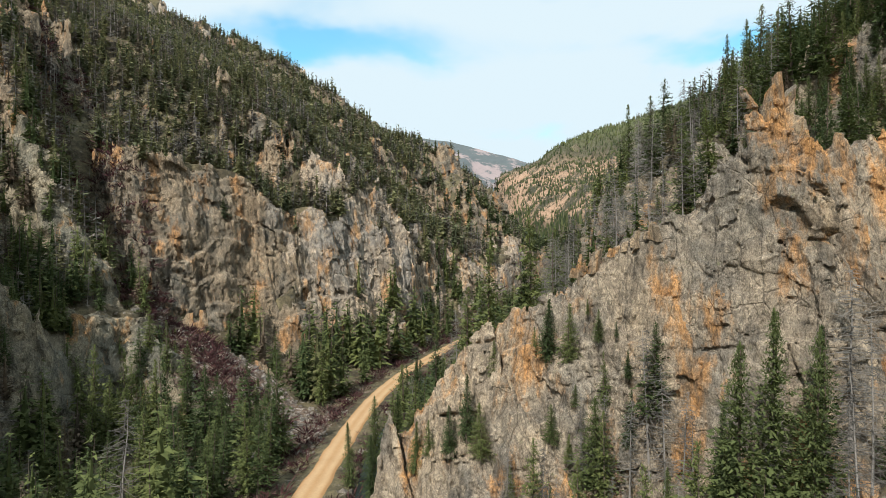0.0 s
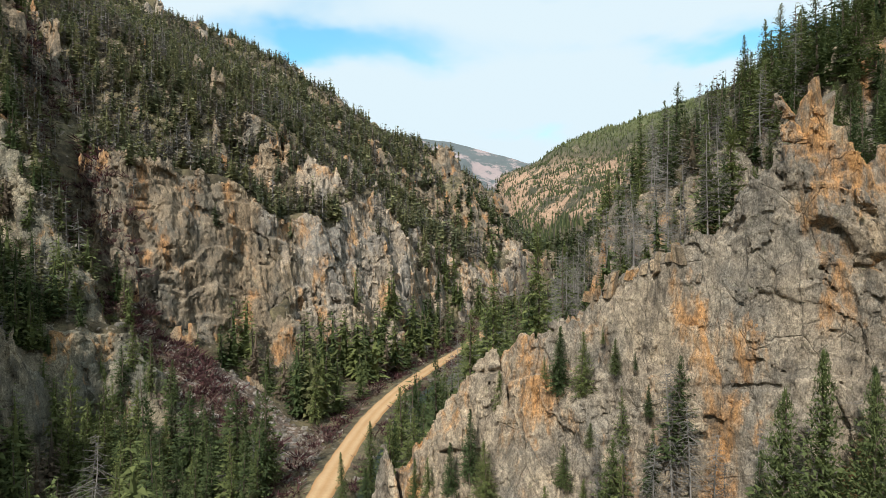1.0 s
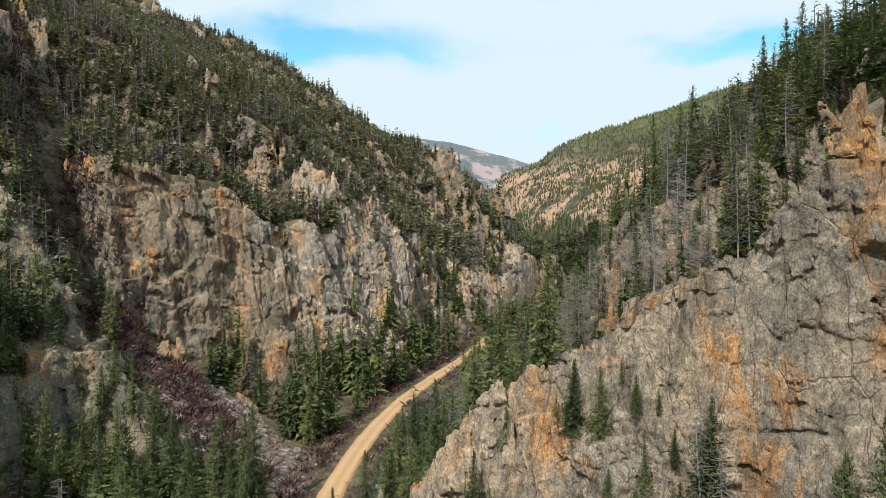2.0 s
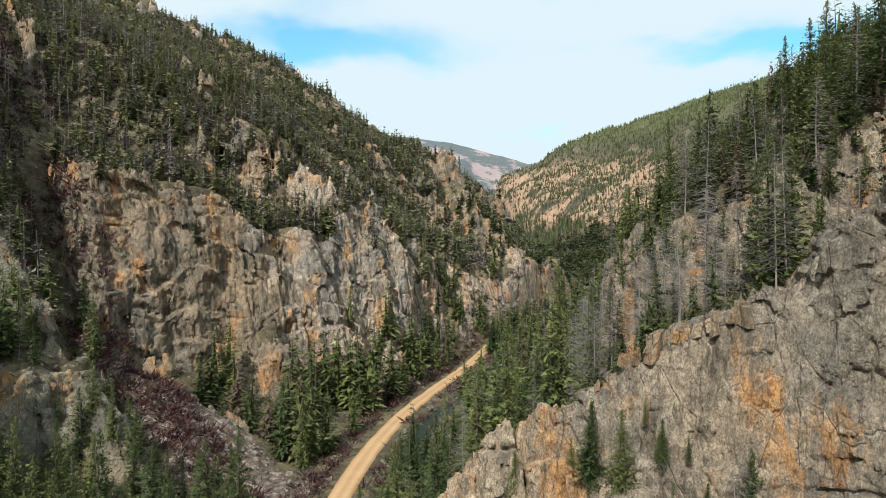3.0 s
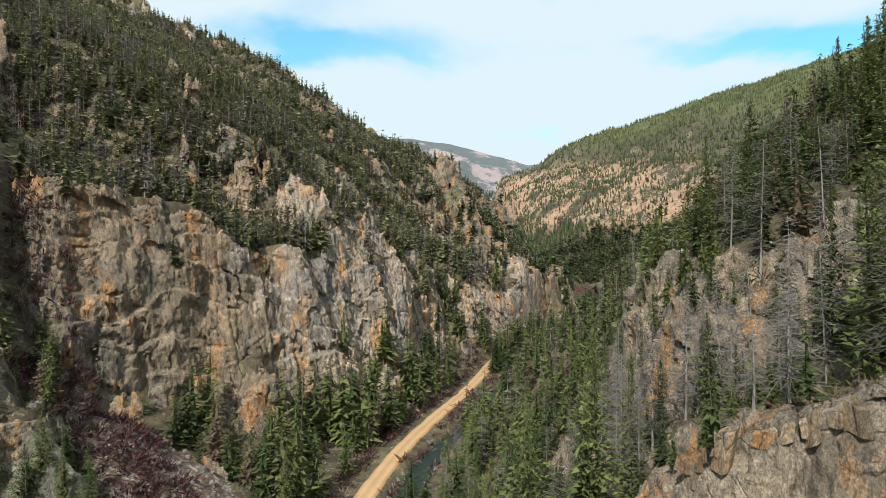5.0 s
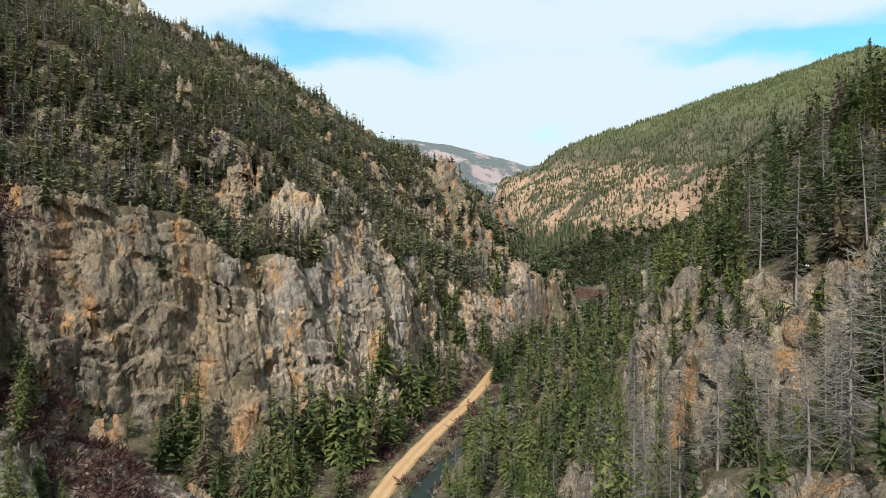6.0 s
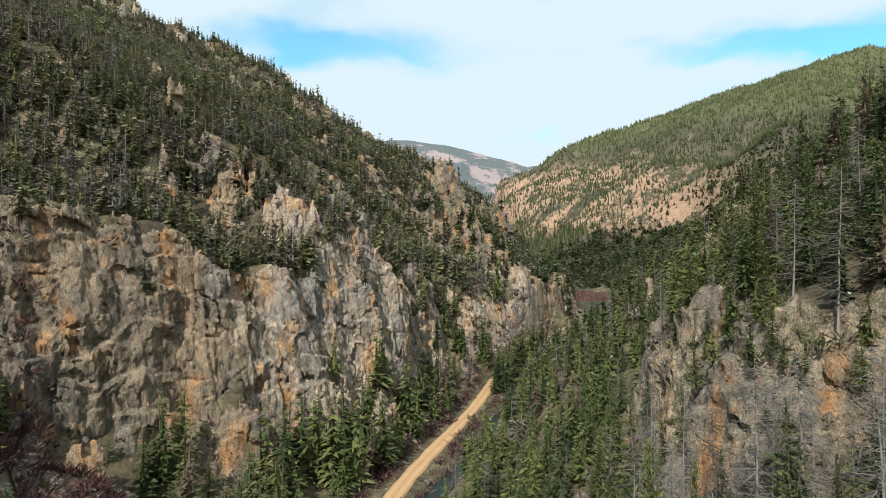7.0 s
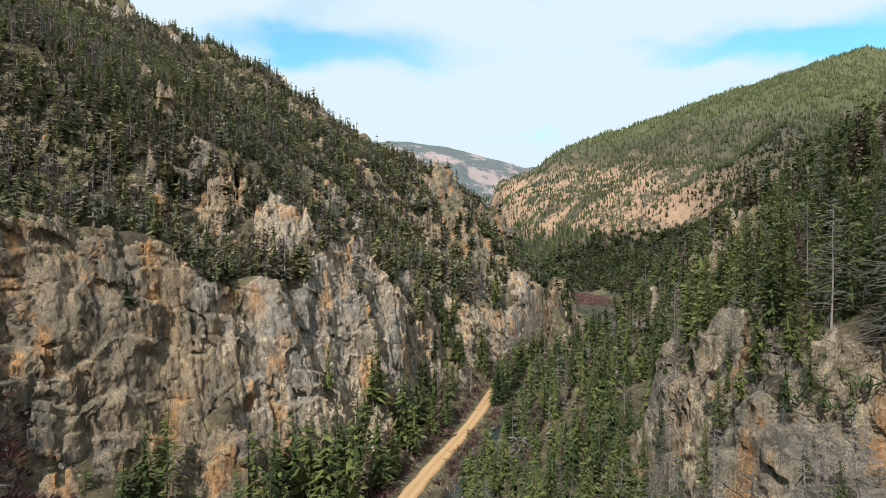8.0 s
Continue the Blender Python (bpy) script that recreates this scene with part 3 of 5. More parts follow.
# name, stretch of the plan, fineness, kind, where, material, label, category
ROCKS = [
    ("cliff_1", (-108, 60, 112, 236), 0.42, "cliff", lambda x, y: main_cliff(x, y), rock_left, "tan and grey jointed cliff above the dirt road", "cliff"),
    ("cliff_2", (-132, -36, 64, 132), 0.55, "cliff", fore_rib, dim_rock, "low grey rock rib beside the dark gully", "cliff"),
    ("cliff_3", (-240, 90, 112, 440), 1.0, "crag", lambda x, y: ~fore_rib(x, y) & (x < road_x(y)) & ~(main_cliff(x, y) & (y < 352)), brown_cliff, "scattered tan crags among the trees on the mountain", "crag"),
    ("cliff_4", (-14, 56, 38, 80), 0.23, "slab", lambda x, y: (x > creek_x(y)) & (y < 79), rock_right, "big grey rock rib with orange stains and cracks", "cliff"),
    ("cliff_5", (8, 72, 79, 146), 0.44, "ruin", lambda x, y: (x > creek_x(y)) & (y >= 79), brown_rock, "weathered brown cliff above the creek-side trees", "cliff"),
    ("cliff_6", (10, 200, 146, 330), 0.9, "crag", lambda x, y: x > creek_x(y), rock_right, "small crags on the wooded slope", "crag"),
    ("cliff_7", (-60, 60, 236, 352), 0.6, "cliff", lambda x, y: main_cliff(x, y), rock_left, "tan cliff end above the bend of the road", "cliff"),
    ("cliff_8", (-420, -90, 440, 640), 2.0, "crag", lambda x, y: x < road_x(y), rock_left, "bare crags along the mountain's ridge", "crag"),
]


def covered(X, Y):
    hit = np.zeros(X.shape, bool)
    for name, (x0, x1, y0, y1), h, kind, wanted, mat, label, cat in ROCKS:
        hit |= (X > x0 + 2) & (X < x1 - 2) & (Y > y0 + 2) & (Y < y1 - 2) & wanted(X, Y)
    return hit


def sheet(X, Y, near=True):
    """A curved grid over the land, sunk where rock covers it: vertices and quads."""
    Z = land(X, Y)
    if near:
        Z = Z - np.where(covered(X, Y), 4.5 * smooth(0.45, 0.8, rockiness(X, Y)) * np.sqrt(1 + slope_of(X, Y) ** 2), 0)
    a = np.arange(X.size).reshape(X.shape)
    quads = np.stack([a[:-1, :-1], a[:-1, 1:], a[1:, 1:], a[1:, :-1]], -1).reshape(-1, 4)
    return np.stack([X.ravel(), Y.ravel(), Z.ravel()], 1), quads


def spread(lines, lo, hi, count, weight, place):
    """Along each line, count places between lo and hi, closer together where the land is steep."""
    t = np.linspace(0, 1, 900)
    out = []
    for c in lines:
        s = lo(c) + (hi(c) - lo(c)) * t
        x, y = place(c, s)
        z = quick(x, y)
        step = np.hypot(np.diff(s), np.diff(z))
        keep = np.concatenate([[0], np.cumsum(step * weight(c, (s[1:] + s[:-1]) / 2, np.abs(np.diff(z)) / (np.diff(s) + 1e-9)))])
        keep = np.convolve(np.pad(keep, 4, "edge"), np.ones(9) / 9, "valid")
        keep[0], keep[-1] = keep[0], keep[-1]
        out.append(np.interp(np.linspace(keep[0], keep[-1], count), keep, s))
    return np.array(out)


SHEETS = []
# left bank: lines of equal y
ly = np.concatenate([np.arange(-60, 90, 2.5), np.arange(90, 240, 1.1), np.arange(240, 350, 2.0), np.arange(350, 640, 4.0)])
lx = spread(ly, lambda c: -330.0 if c < 300 else -420.0, lambda c: road_x(c) + 0.0, 200, lambda c, s, g: np.where(s > -140, 1.6, 0.7), lambda c, s: (s, np.full_like(s, c)))
LX, LY = lx, np.repeat(ly[:, None], lx.shape[1], 1)
SHEETS.append(("left", *sheet(LX, LY)))
# right bank: lines that run along the road
ru = np.concatenate([np.arange(0, 62, 0.7), np.arange(62, 75, 1.3), np.arange(75, 230, 2.2)])
ry = spread(ru, lambda c: -60.0, lambda c: 520.0, 310, lambda c, s, g: np.where(s < 140, 2.5, 0.5), lambda c, s: (road_x(s) + c, s))
RX, RY = road_x(ry) + ru[:, None], ry
SHEETS.append(("right", *sheet(RX, RY)))


def chunk(seed):
    """An angular block of rock about two units across: a leaning, five-sided broken prism."""
    r = np.random.default_rng(seed)
    n = 5
    a = (np.arange(n) + r.uniform(-0.35, 0.35, n)) * 2 * np.pi / n
    rad = r.uniform(0.7, 1.2, n)
    tilt, lean = r.normal(0, 0.4, 2), r.normal(0, 0.2, 2)
    rings = []
    for z, k in ((-1.0, 1.0), (0.85, r.uniform(0.6, 0.95))):
        x, y = np.cos(a) * rad * k + lean[0] * z, np.sin(a) * rad * k + lean[1] * z
        rings.append(np.stack([x, y, z + (x * tilt[0] + y * tilt[1]) * (1 if z > 0 else 0.6)], 1))
    v = np.concatenate(rings)
    f = []
    for j in range(n):
        p, q = j, (j + 1) % n
        f += [(p, q, q + n), (p, q + n, p + n)]
    f += [(n, n + 1 + j, n + 2 + j) for j in range(n - 2)]
    f += [(0, 2 + j, 1 + j) for j in range(n - 2)]
    return v, np.array(f)


CHUNKS = [chunk(500 + k) for k in range(24)]


def part(name, me, parent=None, label="", kind=""):
    ob = new(name, me)
    if parent:
        ob.parent = parent
    return tagged(ob, label, "", "", kind)


def build_banks():
    for name, box, h, kind, wanted, mat, label, cat in ROCKS:
        v, f = rock_shell(*box, h, kind, wanted)
        c = v[f].mean(1)
        spots = 0.5 * fbm(c[:, 0] / 3, c[:, 1] / 3, c[:, 2] / 5, 3, 311)
        mats, pick = [mat], None
        if name == "cliff_4":
            mats, pick = [mat, rock_orange], overhang(c[:, 0], c[:, 2]) + 0.6 * np.exp(-((c[:, 0] - 33) / 5) ** 2 - ((c[:, 2] - 42.5) / 2.5) ** 2) + spots > 0.72
        if name == "cliff_1":
            mats, pick = [mat, brown_cliff], (c[:, 0] + 0.3 * c[:, 2] < -32 + 16 * spots)
        tagged(new(name, link(name, v, f, mats, pick)), label, cat, "", "structure")
    for side, v, f in SHEETS:
        m = v[f].mean(1)
        scree = (near_line(m[:, 0], m[:, 1], GULLY)[0] < 15) & (m[:, 2] < 32) & ((m[:, 1] > np.interp(m[:, 0], GULLY_X, GULLY_Y) - 5) | (m[:, 2] < 10))
        tagged(new("hillside_" + side, link("hillside", v, f, [soil, talus], np.where(scree, 1, 0), flat=False)), "brown stony hillside with dry grass and litter", "hillside", "", "structure")


build_banks()


def build_far_land():
    xs, ys = np.arange(-380, 1800, 13.0), np.arange(470, 2300, 13.0)
    X, Y = np.meshgrid(xs, ys)
    P, quads = sheet(X, Y, False)
    mid = P[quads].mean(1)
    tagged(new("mountain_right", link("mountain", P, quads[mid[:, 2] > -1], [far_slope], flat=False)), "long forested mountain with pink rock slopes", "mountain", "", "structure")
    # the last ridge
    xs, ys = np.arange(-1100, 1300, 24.0), np.arange(2500, 4000, 24.0)
    X, Y = np.meshgrid(xs, ys)
    crest = np.interp(X, [-1100, -270, -13, 51, 210, 370, 480, 900, 1300], [640, 668, 658, 649, 598, 550, 521, 560, 620])
    Z = crest - 0.5 * np.abs(Y - 3400) + fbm(X / 240, Y / 240, 0.0, 5, 95) * (10 + 50 * smooth(0, 300, np.abs(Y - 3400)))
    a = np.arange(X.size).reshape(X.shape)
    quads = np.stack([a[:-1, :-1], a[:-1, 1:], a[1:, 1:], a[1:, :-1]], -1).reshape(-1, 4)
    P = np.stack([X.ravel(), Y.ravel(), Z.ravel()], 1)
    tagged(new("mountain_distant", link("mountain", P, quads, [hazed_slope], flat=False)), "distant mountain with bare pink slopes, blue haze in its colour", "mountain", "", "structure")
    # the ground under and beyond all, out to the horizon
    g = np.concatenate([[-4900, -3800, -3000, -2500], np.arange(-2000, 2001, 40.0), [2500, 3000, 3800, 4900]])
    X, Y = np.meshgrid(g, g)
    Z = land(np.clip(X, -2000, 2000), np.clip(Y, -800, 2000))
    fine = (X > -440) & (X < 260) & (Y > 0) & (Y < 660)
    Z = Z - np.where(fine, 14.0, 6.0)
    Z = np.where(np.hypot(X, Y - 60) < 95, np.minimum(Z, -6), Z)
    a = np.arange(X.size).reshape(X.shape)
    quads = np.stack([a[:-1, :-1], a[:-1, 1:], a[1:, 1:], a[1:, :-1]], -1).reshape(-1, 4)
    tagged(new("ground", link("ground", np.stack([X.ravel(), Y.ravel(), Z.ravel()], 1), quads, [soil], flat=False)), "bare brown ground of the canyon and the hills round it", "ground", "", "structure")


def hazed_material():
    m, n, l, b = material("hazed_slope", 0.95)
    vec = n.new("ShaderNodeTexCoord").outputs["Object"]
    bare, fine = noise_node(n, l, vec, 0.004, 8, 0.72, (1, 1, 1.6), seed=5), noise_node(n, l, vec, 0.03, 6, 0.8, seed=8)
    # blue of the haze is put into both base colours
    col = mix_node(n, l, fine.outputs[0], (0.075, 0.09, 0.097), (0.14, 0.16, 0.162))
    col = mix_node(n, l, step_node(n, l, bare.outputs[0], 0.5, 0.57), col, mix_node(n, l, fine.outputs[0], (0.24, 0.2, 0.205), (0.38, 0.305, 0.295)))
    l.new(col, b.inputs["Base Color"])
    return m


hazed_slope = hazed_material()


def far_slope_material():
    m, n, l, b = material("wooded_slope", 0.95)
    vec = n.new("ShaderNodeTexCoord").outputs["Object"]
    at = n.new("ShaderNodeSeparateXYZ")
    l.new(vec, at.inputs[0])
    big, fine = noise_node(n, l, vec, 0.006, 5, 0.6, seed=3), noise_node(n, l, vec, 0.11, 7, 0.85, seed=9)
    col = mix_node(n, l, step_node(n, l, big.outputs[0], 0.4, 0.62), (0.066, 0.064, 0.042), (0.105, 0.095, 0.065))
    col = mix_node(n, l, step_node(n, l, at.outputs[2], 230, 330), col, (0.105, 0.115, 0.052))
    turned = n.new("ShaderNodeMapping")
    turned.inputs["Rotation"].default_value = (0, 0, -0.39)
    l.new(vec, turned.inputs["Vector"])
    rock = noise_node(n, l, turned.outputs[0], 0.02, 12, 0.86, (0.6, 1, 0.6), seed=17)
    mask = step_node(n, l, rock.outputs[0], 0.45, 0.51)
    mask = times_node(n, l, mask, step_node(n, l, at.outputs[2], 55, 95))
    mask = times_node(n, l, mask, step_node(n, l, at.outputs[2], 260, 190))
    mask = times_node(n, l, mask, step_node(n, l, at.outputs[0], 440, 300))
    col = mix_node(n, l, mask, col, mix_node(n, l, fine.outputs[0], (0.26, 0.165, 0.105), (0.50, 0.335, 0.235)))
    col = mix_node(n, l, 1.0, col, mix_node(n, l, fine.outputs[0], (0.35, 0.37, 0.36), (1.65, 1.62, 1.6)), "MULTIPLY")
    l.new(col, b.inputs["Base Color"])
    bump_node(n, l, b, fine.outputs[0], 0.9, 3.0)
    return m


far_slope = far_slope_material()
build_far_land()


def build_road():
    y = np.arange(-40, 340, 0.8)
    cross = 0.88 * np.array([-2.35, -1.95, -1.5, -1.0, -0.5, 0.0, 0.5, 1.0, 1.5, 1.95, 2.35])
    dip = np.array([-0.35, 0.0, 0.0, -0.09, -0.02, 0.05, -0.02, -0.09, 0.0, 0.0, -0.35])
    cx = road_x(y)
    t = np.gradient(cx, y)
    nx, ny = 1 / np.hypot(1, t), -t / np.hypot(1, t)
    edge = 1 + 0.09 * fbm(y / 6, y * 0, 2.0, 3, 301)
    X = cx[:, None] + nx[:, None] * cross * edge[:, None]
    Y = y[:, None] + ny[:, None] * cross * edge[:, None]
    Z = 0.22 + dip + 0.04 * fbm(X / 1.5, Y / 1.5, 0.0, 3, 305)
    a = np.arange(X.size).reshape(X.shape)
    quads = np.stack([a[:-1, :-1], a[:-1, 1:], a[1:, 1:], a[1:, :-1]], -1).reshape(-1, 4)
    m, n, l, b = material("dirt", 0.95)
    vec = n.new("ShaderNodeTexCoord").outputs["Object"]
    big, fine = noise_node(n, l, vec, 0.25, 4), noise_node(n, l, vec, 3.0, 6, 0.7, seed=2)
    rut = n.new("ShaderNodeAttribute")
    rut.attribute_name = "tint"
    worn = mix_node(n, l, big.outputs[0], (0.44, 0.285, 0.15), (0.56, 0.385, 0.22))
    col = mix_node(n, l, rut.outputs["Fac"], mix_node(n, l, big.outputs[0], (0.36, 0.19, 0.08), (0.46, 0.27, 0.13)), worn)
    col = mix_node(n, l, 1.0, col, mix_node(n, l, fine.outputs[0], (0.75, 0.74, 0.72), (1.2, 1.2, 1.2)), "MULTIPLY")
    l.new(col, b.inputs["Base Color"])
    bump_node(n, l, b, fine.outputs[0], 0.6, 0.1)
    tagged(new("road", link("road", np.stack([X.ravel(), Y.ravel(), Z.ravel()], 1), quads, [m], flat=False, tint=np.tile([0, 0.1, 0.7, 1, 0.6, 0.25, 0.6, 1, 0.7, 0.1, 0], len(y)))), "sunlit orange dirt road with two wheel ruts", "road", "", "structure")
    # the creek
    w, n, l, b = material("creek_water", 0.3)
    b.inputs["Base Color"].default_value = (0.018, 0.03, 0.026, 1)
    b.inputs["Specular IOR Level"].default_value = 0.15
    vec = n.new("ShaderNodeTexCoord").outputs["Object"]
    rip = noise_node(n, l, vec, 1.8, 4)
    bump_node(n, l, b, rip.outputs[0], 0.25, 0.1)
    y = np.arange(-50, 340, 1.2)
    cx = creek_x(y)
    cross = np.linspace(-1, 1, 5)
    X = cx[:, None] + cross * np.interp(y, [110, 128, 150, 168, 190], [1.7, 2.5, 2.4, 2.2, 1.7])[:, None]
    Y = np.repeat(y[:, None], 5, 1)
    Z = np.full_like(X, -1.15)
    a = np.arange(X.size).reshape(X.shape)
    quads = np.stack([a[:-1, :-1], a[:-1, 1:], a[1:, 1:], a[1:, :-1]], -1).reshape(-1, 4)
    tagged(new("water", link("water", np.stack([X.ravel(), Y.ravel(), Z.ravel()], 1), quads, [w], flat=False)), "narrow dark green creek beside the road", "creek", "", "structure")


build_road()


# ---- landmark rocks ----
def boulder_stack(name, label, rows, mat, category="rock"):
    """A landmark of big angular blocks: rows of x, y, z of each block, then half width, half depth, half height, turn."""
    base = tagged(new(name), label, category)
    base.location = rows[0][:3]
    for k, (x, y, z, w, d, h, turn) in enumerate(rows):
        v, f = CHUNKS[(k * 5 + len(name)) % len(CHUNKS)]
        a, b = math.cos(turn), math.sin(turn)
        q = v * [w, d, h]
        q = np.stack([q[:, 0] * a - q[:, 1] * b, q[:, 0] * b + q[:, 1] * a, q[:, 2]], 1) + np.array([x, y, z]) - np.array(rows[0][:3])
        part("block", link("block", q, f, [mat]), base)
    return base


def heap(seed, centre, spread, count, size):
    """Rows of blocks heaped round a centre, the larger ones first."""
    r = np.random.default_rng(seed)
    rows = []
    for k in range(count):
        w = size * (1.0 - 0.65 * k / count) * r.uniform(0.8, 1.2)
        off = r.uniform(-1, 1, 3) * spread
        rows.append((centre[0] + off[0], centre[1] + off[1], centre[2] + off[2], w, w * r.uniform(0.6, 0.9), w * r.uniform(0.7, 1.5), r.uniform(0, 3)))
    return rows


def seated(rows):
    """The same blocks set along the crest of the big rib."""
    return [(x, float(np.interp(x, RIB_X, RIB_Y)) + 0.4, float(np.interp(x, RIB_X, RIB_Z)) - 0.75, w, d, h, turn) for x, y, z, w, d, h, turn in rows]


boulder_stack("rock_pinnacle", "lichen-streaked orange pinnacle on top of the rib", heap(3, (34.6, 61.8, 45.0), (1.9, 0.8, 1.8), 9, 1.5) + [
    (33.4, 61.4, 47.6, 0.8, 0.8, 2.0, 0.5), (35.4, 61.8, 47.4, 1.0, 0.9, 1.8, 1.1), (34.3, 61.5, 49.4, 0.6, 0.6, 1.7, 0.8)], rock_orange)
boulder_stack("crest_blocks", "yellow-lichened loose blocks along the crest of the rib", seated(heap(9, (18.5, 66.0, 0.0), (3.6, 0.4, 0.0), 16, 0.75)), rock_orange)
boulder_stack("rock_outcrop", "small orange overhanging outcrop among dead trees", heap(7, (35.0, 87.4, 43.4), (1.9, 0.9, 1.6), 12, 1.4), rock_orange)


def snow(rows):
    m, n, l, b = material("old_snow", 0.6)
    b.inputs["Base Color"].default_value = (0.82, 0.84, 0.88, 1)
    for k, (x, y, w) in enumerate(rows):
        a = np.arange(14) * 2 * np.pi / 14
        rad = w * (1 + 0.4 * np.sin(a * 3 + k) + 0.2 * np.sin(a * 5 + 2 * k))
        px, py = np.concatenate([[0], np.cos(a) * rad * 0.6, np.cos(a) * rad]), np.concatenate([[0], np.sin(a) * rad * 0.3, np.sin(a) * rad * 0.5])
        z = land(x + px, y + py) + np.concatenate([[0.2], np.full(14, 0.16), np.full(14, -0.15)])
        f = [(0, 1 + j, 1 + (j + 1) % 14) for j in range(14)]
        for j in range(14):
            p, q = 1 + j, 1 + (j + 1) % 14
            f += [(p, p + 14, q + 14), (p, q + 14, q)]
        tagged(new("snow_patch", link("snow_patch", np.stack([x + px, y + py, z], 1), f, [m], flat=False)), "leftover patch of old snow on a rock ledge", "snow", "snow patches")


snow([(36.5, 93.0, 0.55), (39.5, 113.5, 0.5), (32.3, 90.1, 0.6)])

# ---- trees ----
def kites(base, along, side, drop):
    """Folded four-cornered needle sprays from arrays of base points and ways."""
    left, right, tip = base + along * 0.45 + side + drop, base + along * 0.45 - side + drop, base + along
    v = np.stack([base, left, tip, right], 1).reshape(-1, 3)
    i = np.arange(len(base))[:, None] * 4
    return v, np.concatenate([i + [0, 2, 1], i + [0, 3, 2]], 0)


def conifer(seed, levels, per, sprays, radius, bottom=0.08, fat=1.0, ragged=0.35):
    """Crown of a conifer one metre high: whorls of drooping boughs with sprays of needles along them."""
    r = np.random.default_rng(seed)
    h = np.repeat(np.linspace(bottom, 0.975, levels), per) + r.normal(0, 0.9 / levels, levels * per)
    h = np.clip(h, bottom * 0.8, 0.985)
    turn = r.uniform(0, 2 * np.pi, len(h))
    shape = (1 - h) ** 0.82 * np.minimum(1, 0.55 + (h - bottom) * 3.5)
    length = radius * shape * (1 - ragged + 2 * ragged * r.random(len(h)) ** 1.3) + 0.012
    length *= 1 + 0.25 * np.sin(turn * 2 + seed)
    gone = r.random(len(h)) > 0.07
    h, turn, length = h[gone], turn[gone], length[gone]
    out = np.stack([np.cos(turn), np.sin(turn), np.zeros_like(turn)], 1)
    across = np.stack([-np.sin(turn), np.cos(turn), np.zeros_like(turn)], 1)
    fall = (-0.42 + 0.75 * h) * length
    vs, fs, n = [], [], 0
    for k in range(sprays):
        t0 = (k + 0.15 + 0.3 * r.random(len(h))) / (sprays + 0.2) if sprays > 1 else np.full(len(h), 0.05)
        base = out * (length * t0)[:, None] + across * (r.normal(0, 0.06, len(h)) * length)[:, None]
        base[:, 2] = h + fall * t0 + r.normal(0, 0.004, len(h))
        swing = r.normal(0, 0.45 if sprays > 1 else 0.12, len(h))
        ln = length * (1.25 / sprays if sprays > 1 else 0.95) * r.uniform(0.75, 1.25, len(h))
        along = (out * np.cos(swing)[:, None] + across * np.sin(swing)[:, None]) * ln[:, None]
        along[:, 2] += fall / sprays + r.normal(0, 0.012, len(h))
        wide = np.maximum(length * (0.9 / (sprays + 1) + 0.04 if sprays > 1 else 0.42), 0.010) * fat * (1.05 - 0.5 * t0) * r.uniform(0.7, 1.2, len(h))
        side = (across * np.cos(swing)[:, None] - out * np.sin(swing)[:, None]) * wide[:, None]
        side[:, 2] += r.normal(0, 0.55, len(h)) * wide
        drop = np.zeros_like(side)
        drop[:, 2] = -wide * r.uniform(0.25, 0.8, len(h))
        v = np.stack([base + side + drop, base - side + drop * r.uniform(-0.6, 1, (len(h), 1)), base + along], 1).reshape(-1, 3)
        f = np.arange(len(v)).reshape(-1, 3)
        vs.append(v); fs.append(f + n); n += len(v)
    return np.concatenate(vs), np.concatenate(fs)


def clumps(seed, count, radius, size, bottom=0.05, ragged=0.3, core=True, slim=0.5, tiers=11):
    """Crown of a slender conifer one metre high: many small clumps of needles round a thin dark core."""
    r = np.random.default_rng(seed)
    h = bottom + (0.97 - bottom) * (1 - np.sqrt(1 - r.random(count) * 0.995))
    turn = r.uniform(0, 2 * np.pi, count)
    reach = radius * (1 - h) ** 0.8 * np.minimum(1, 0.55 + 4 * (h - bottom))
    reach *= 1 + ragged * np.sin(turn * 3 + h * 40 + seed) * np.sin(h * 23 + seed * 2 + turn) + 0.15 * np.sin(turn + seed)
    reach *= 1.12 - 0.4 * ((h * tiers + 0.15 * np.sin(turn * 2 + seed)) % 1.0)
    rad = reach * r.uniform(0.35, 1.0, count) ** 0.6
    out = np.stack([np.cos(turn), np.sin(turn), r.uniform(-0.6, 0.3, count)], 1)
    side = np.stack([-np.sin(turn), np.cos(turn), r.normal(0, 0.35, count)], 1)
    at = np.stack([np.cos(turn) * rad, np.sin(turn) * rad, h], 1)
    k = (size * r.uniform(0.6, 1.35, count) * (1.1 - 0.6 * h))[:, None]
    v = np.stack([at - out * k * 0.7 + side * k * slim, at - out * k * 0.7 - side * k * slim, at + out * k * 0.75], 1).reshape(-1, 3)
    f = np.arange(len(v)).reshape(-1, 3)
    if core:
        a = np.arange(4) * np.pi / 2
        ring = np.stack([np.cos(a) * radius * 0.3, np.sin(a) * radius * 0.3, np.full(4, bottom + 0.06)], 1)
        n = len(v)
        v = np.concatenate([v, ring, [[0, 0, 0.8 if count > 1 else 1.0]]])
        f = np.concatenate([f, [(n + j, n + (j + 1) % 4, n + 4) for j in range(4)]])
    return v, f


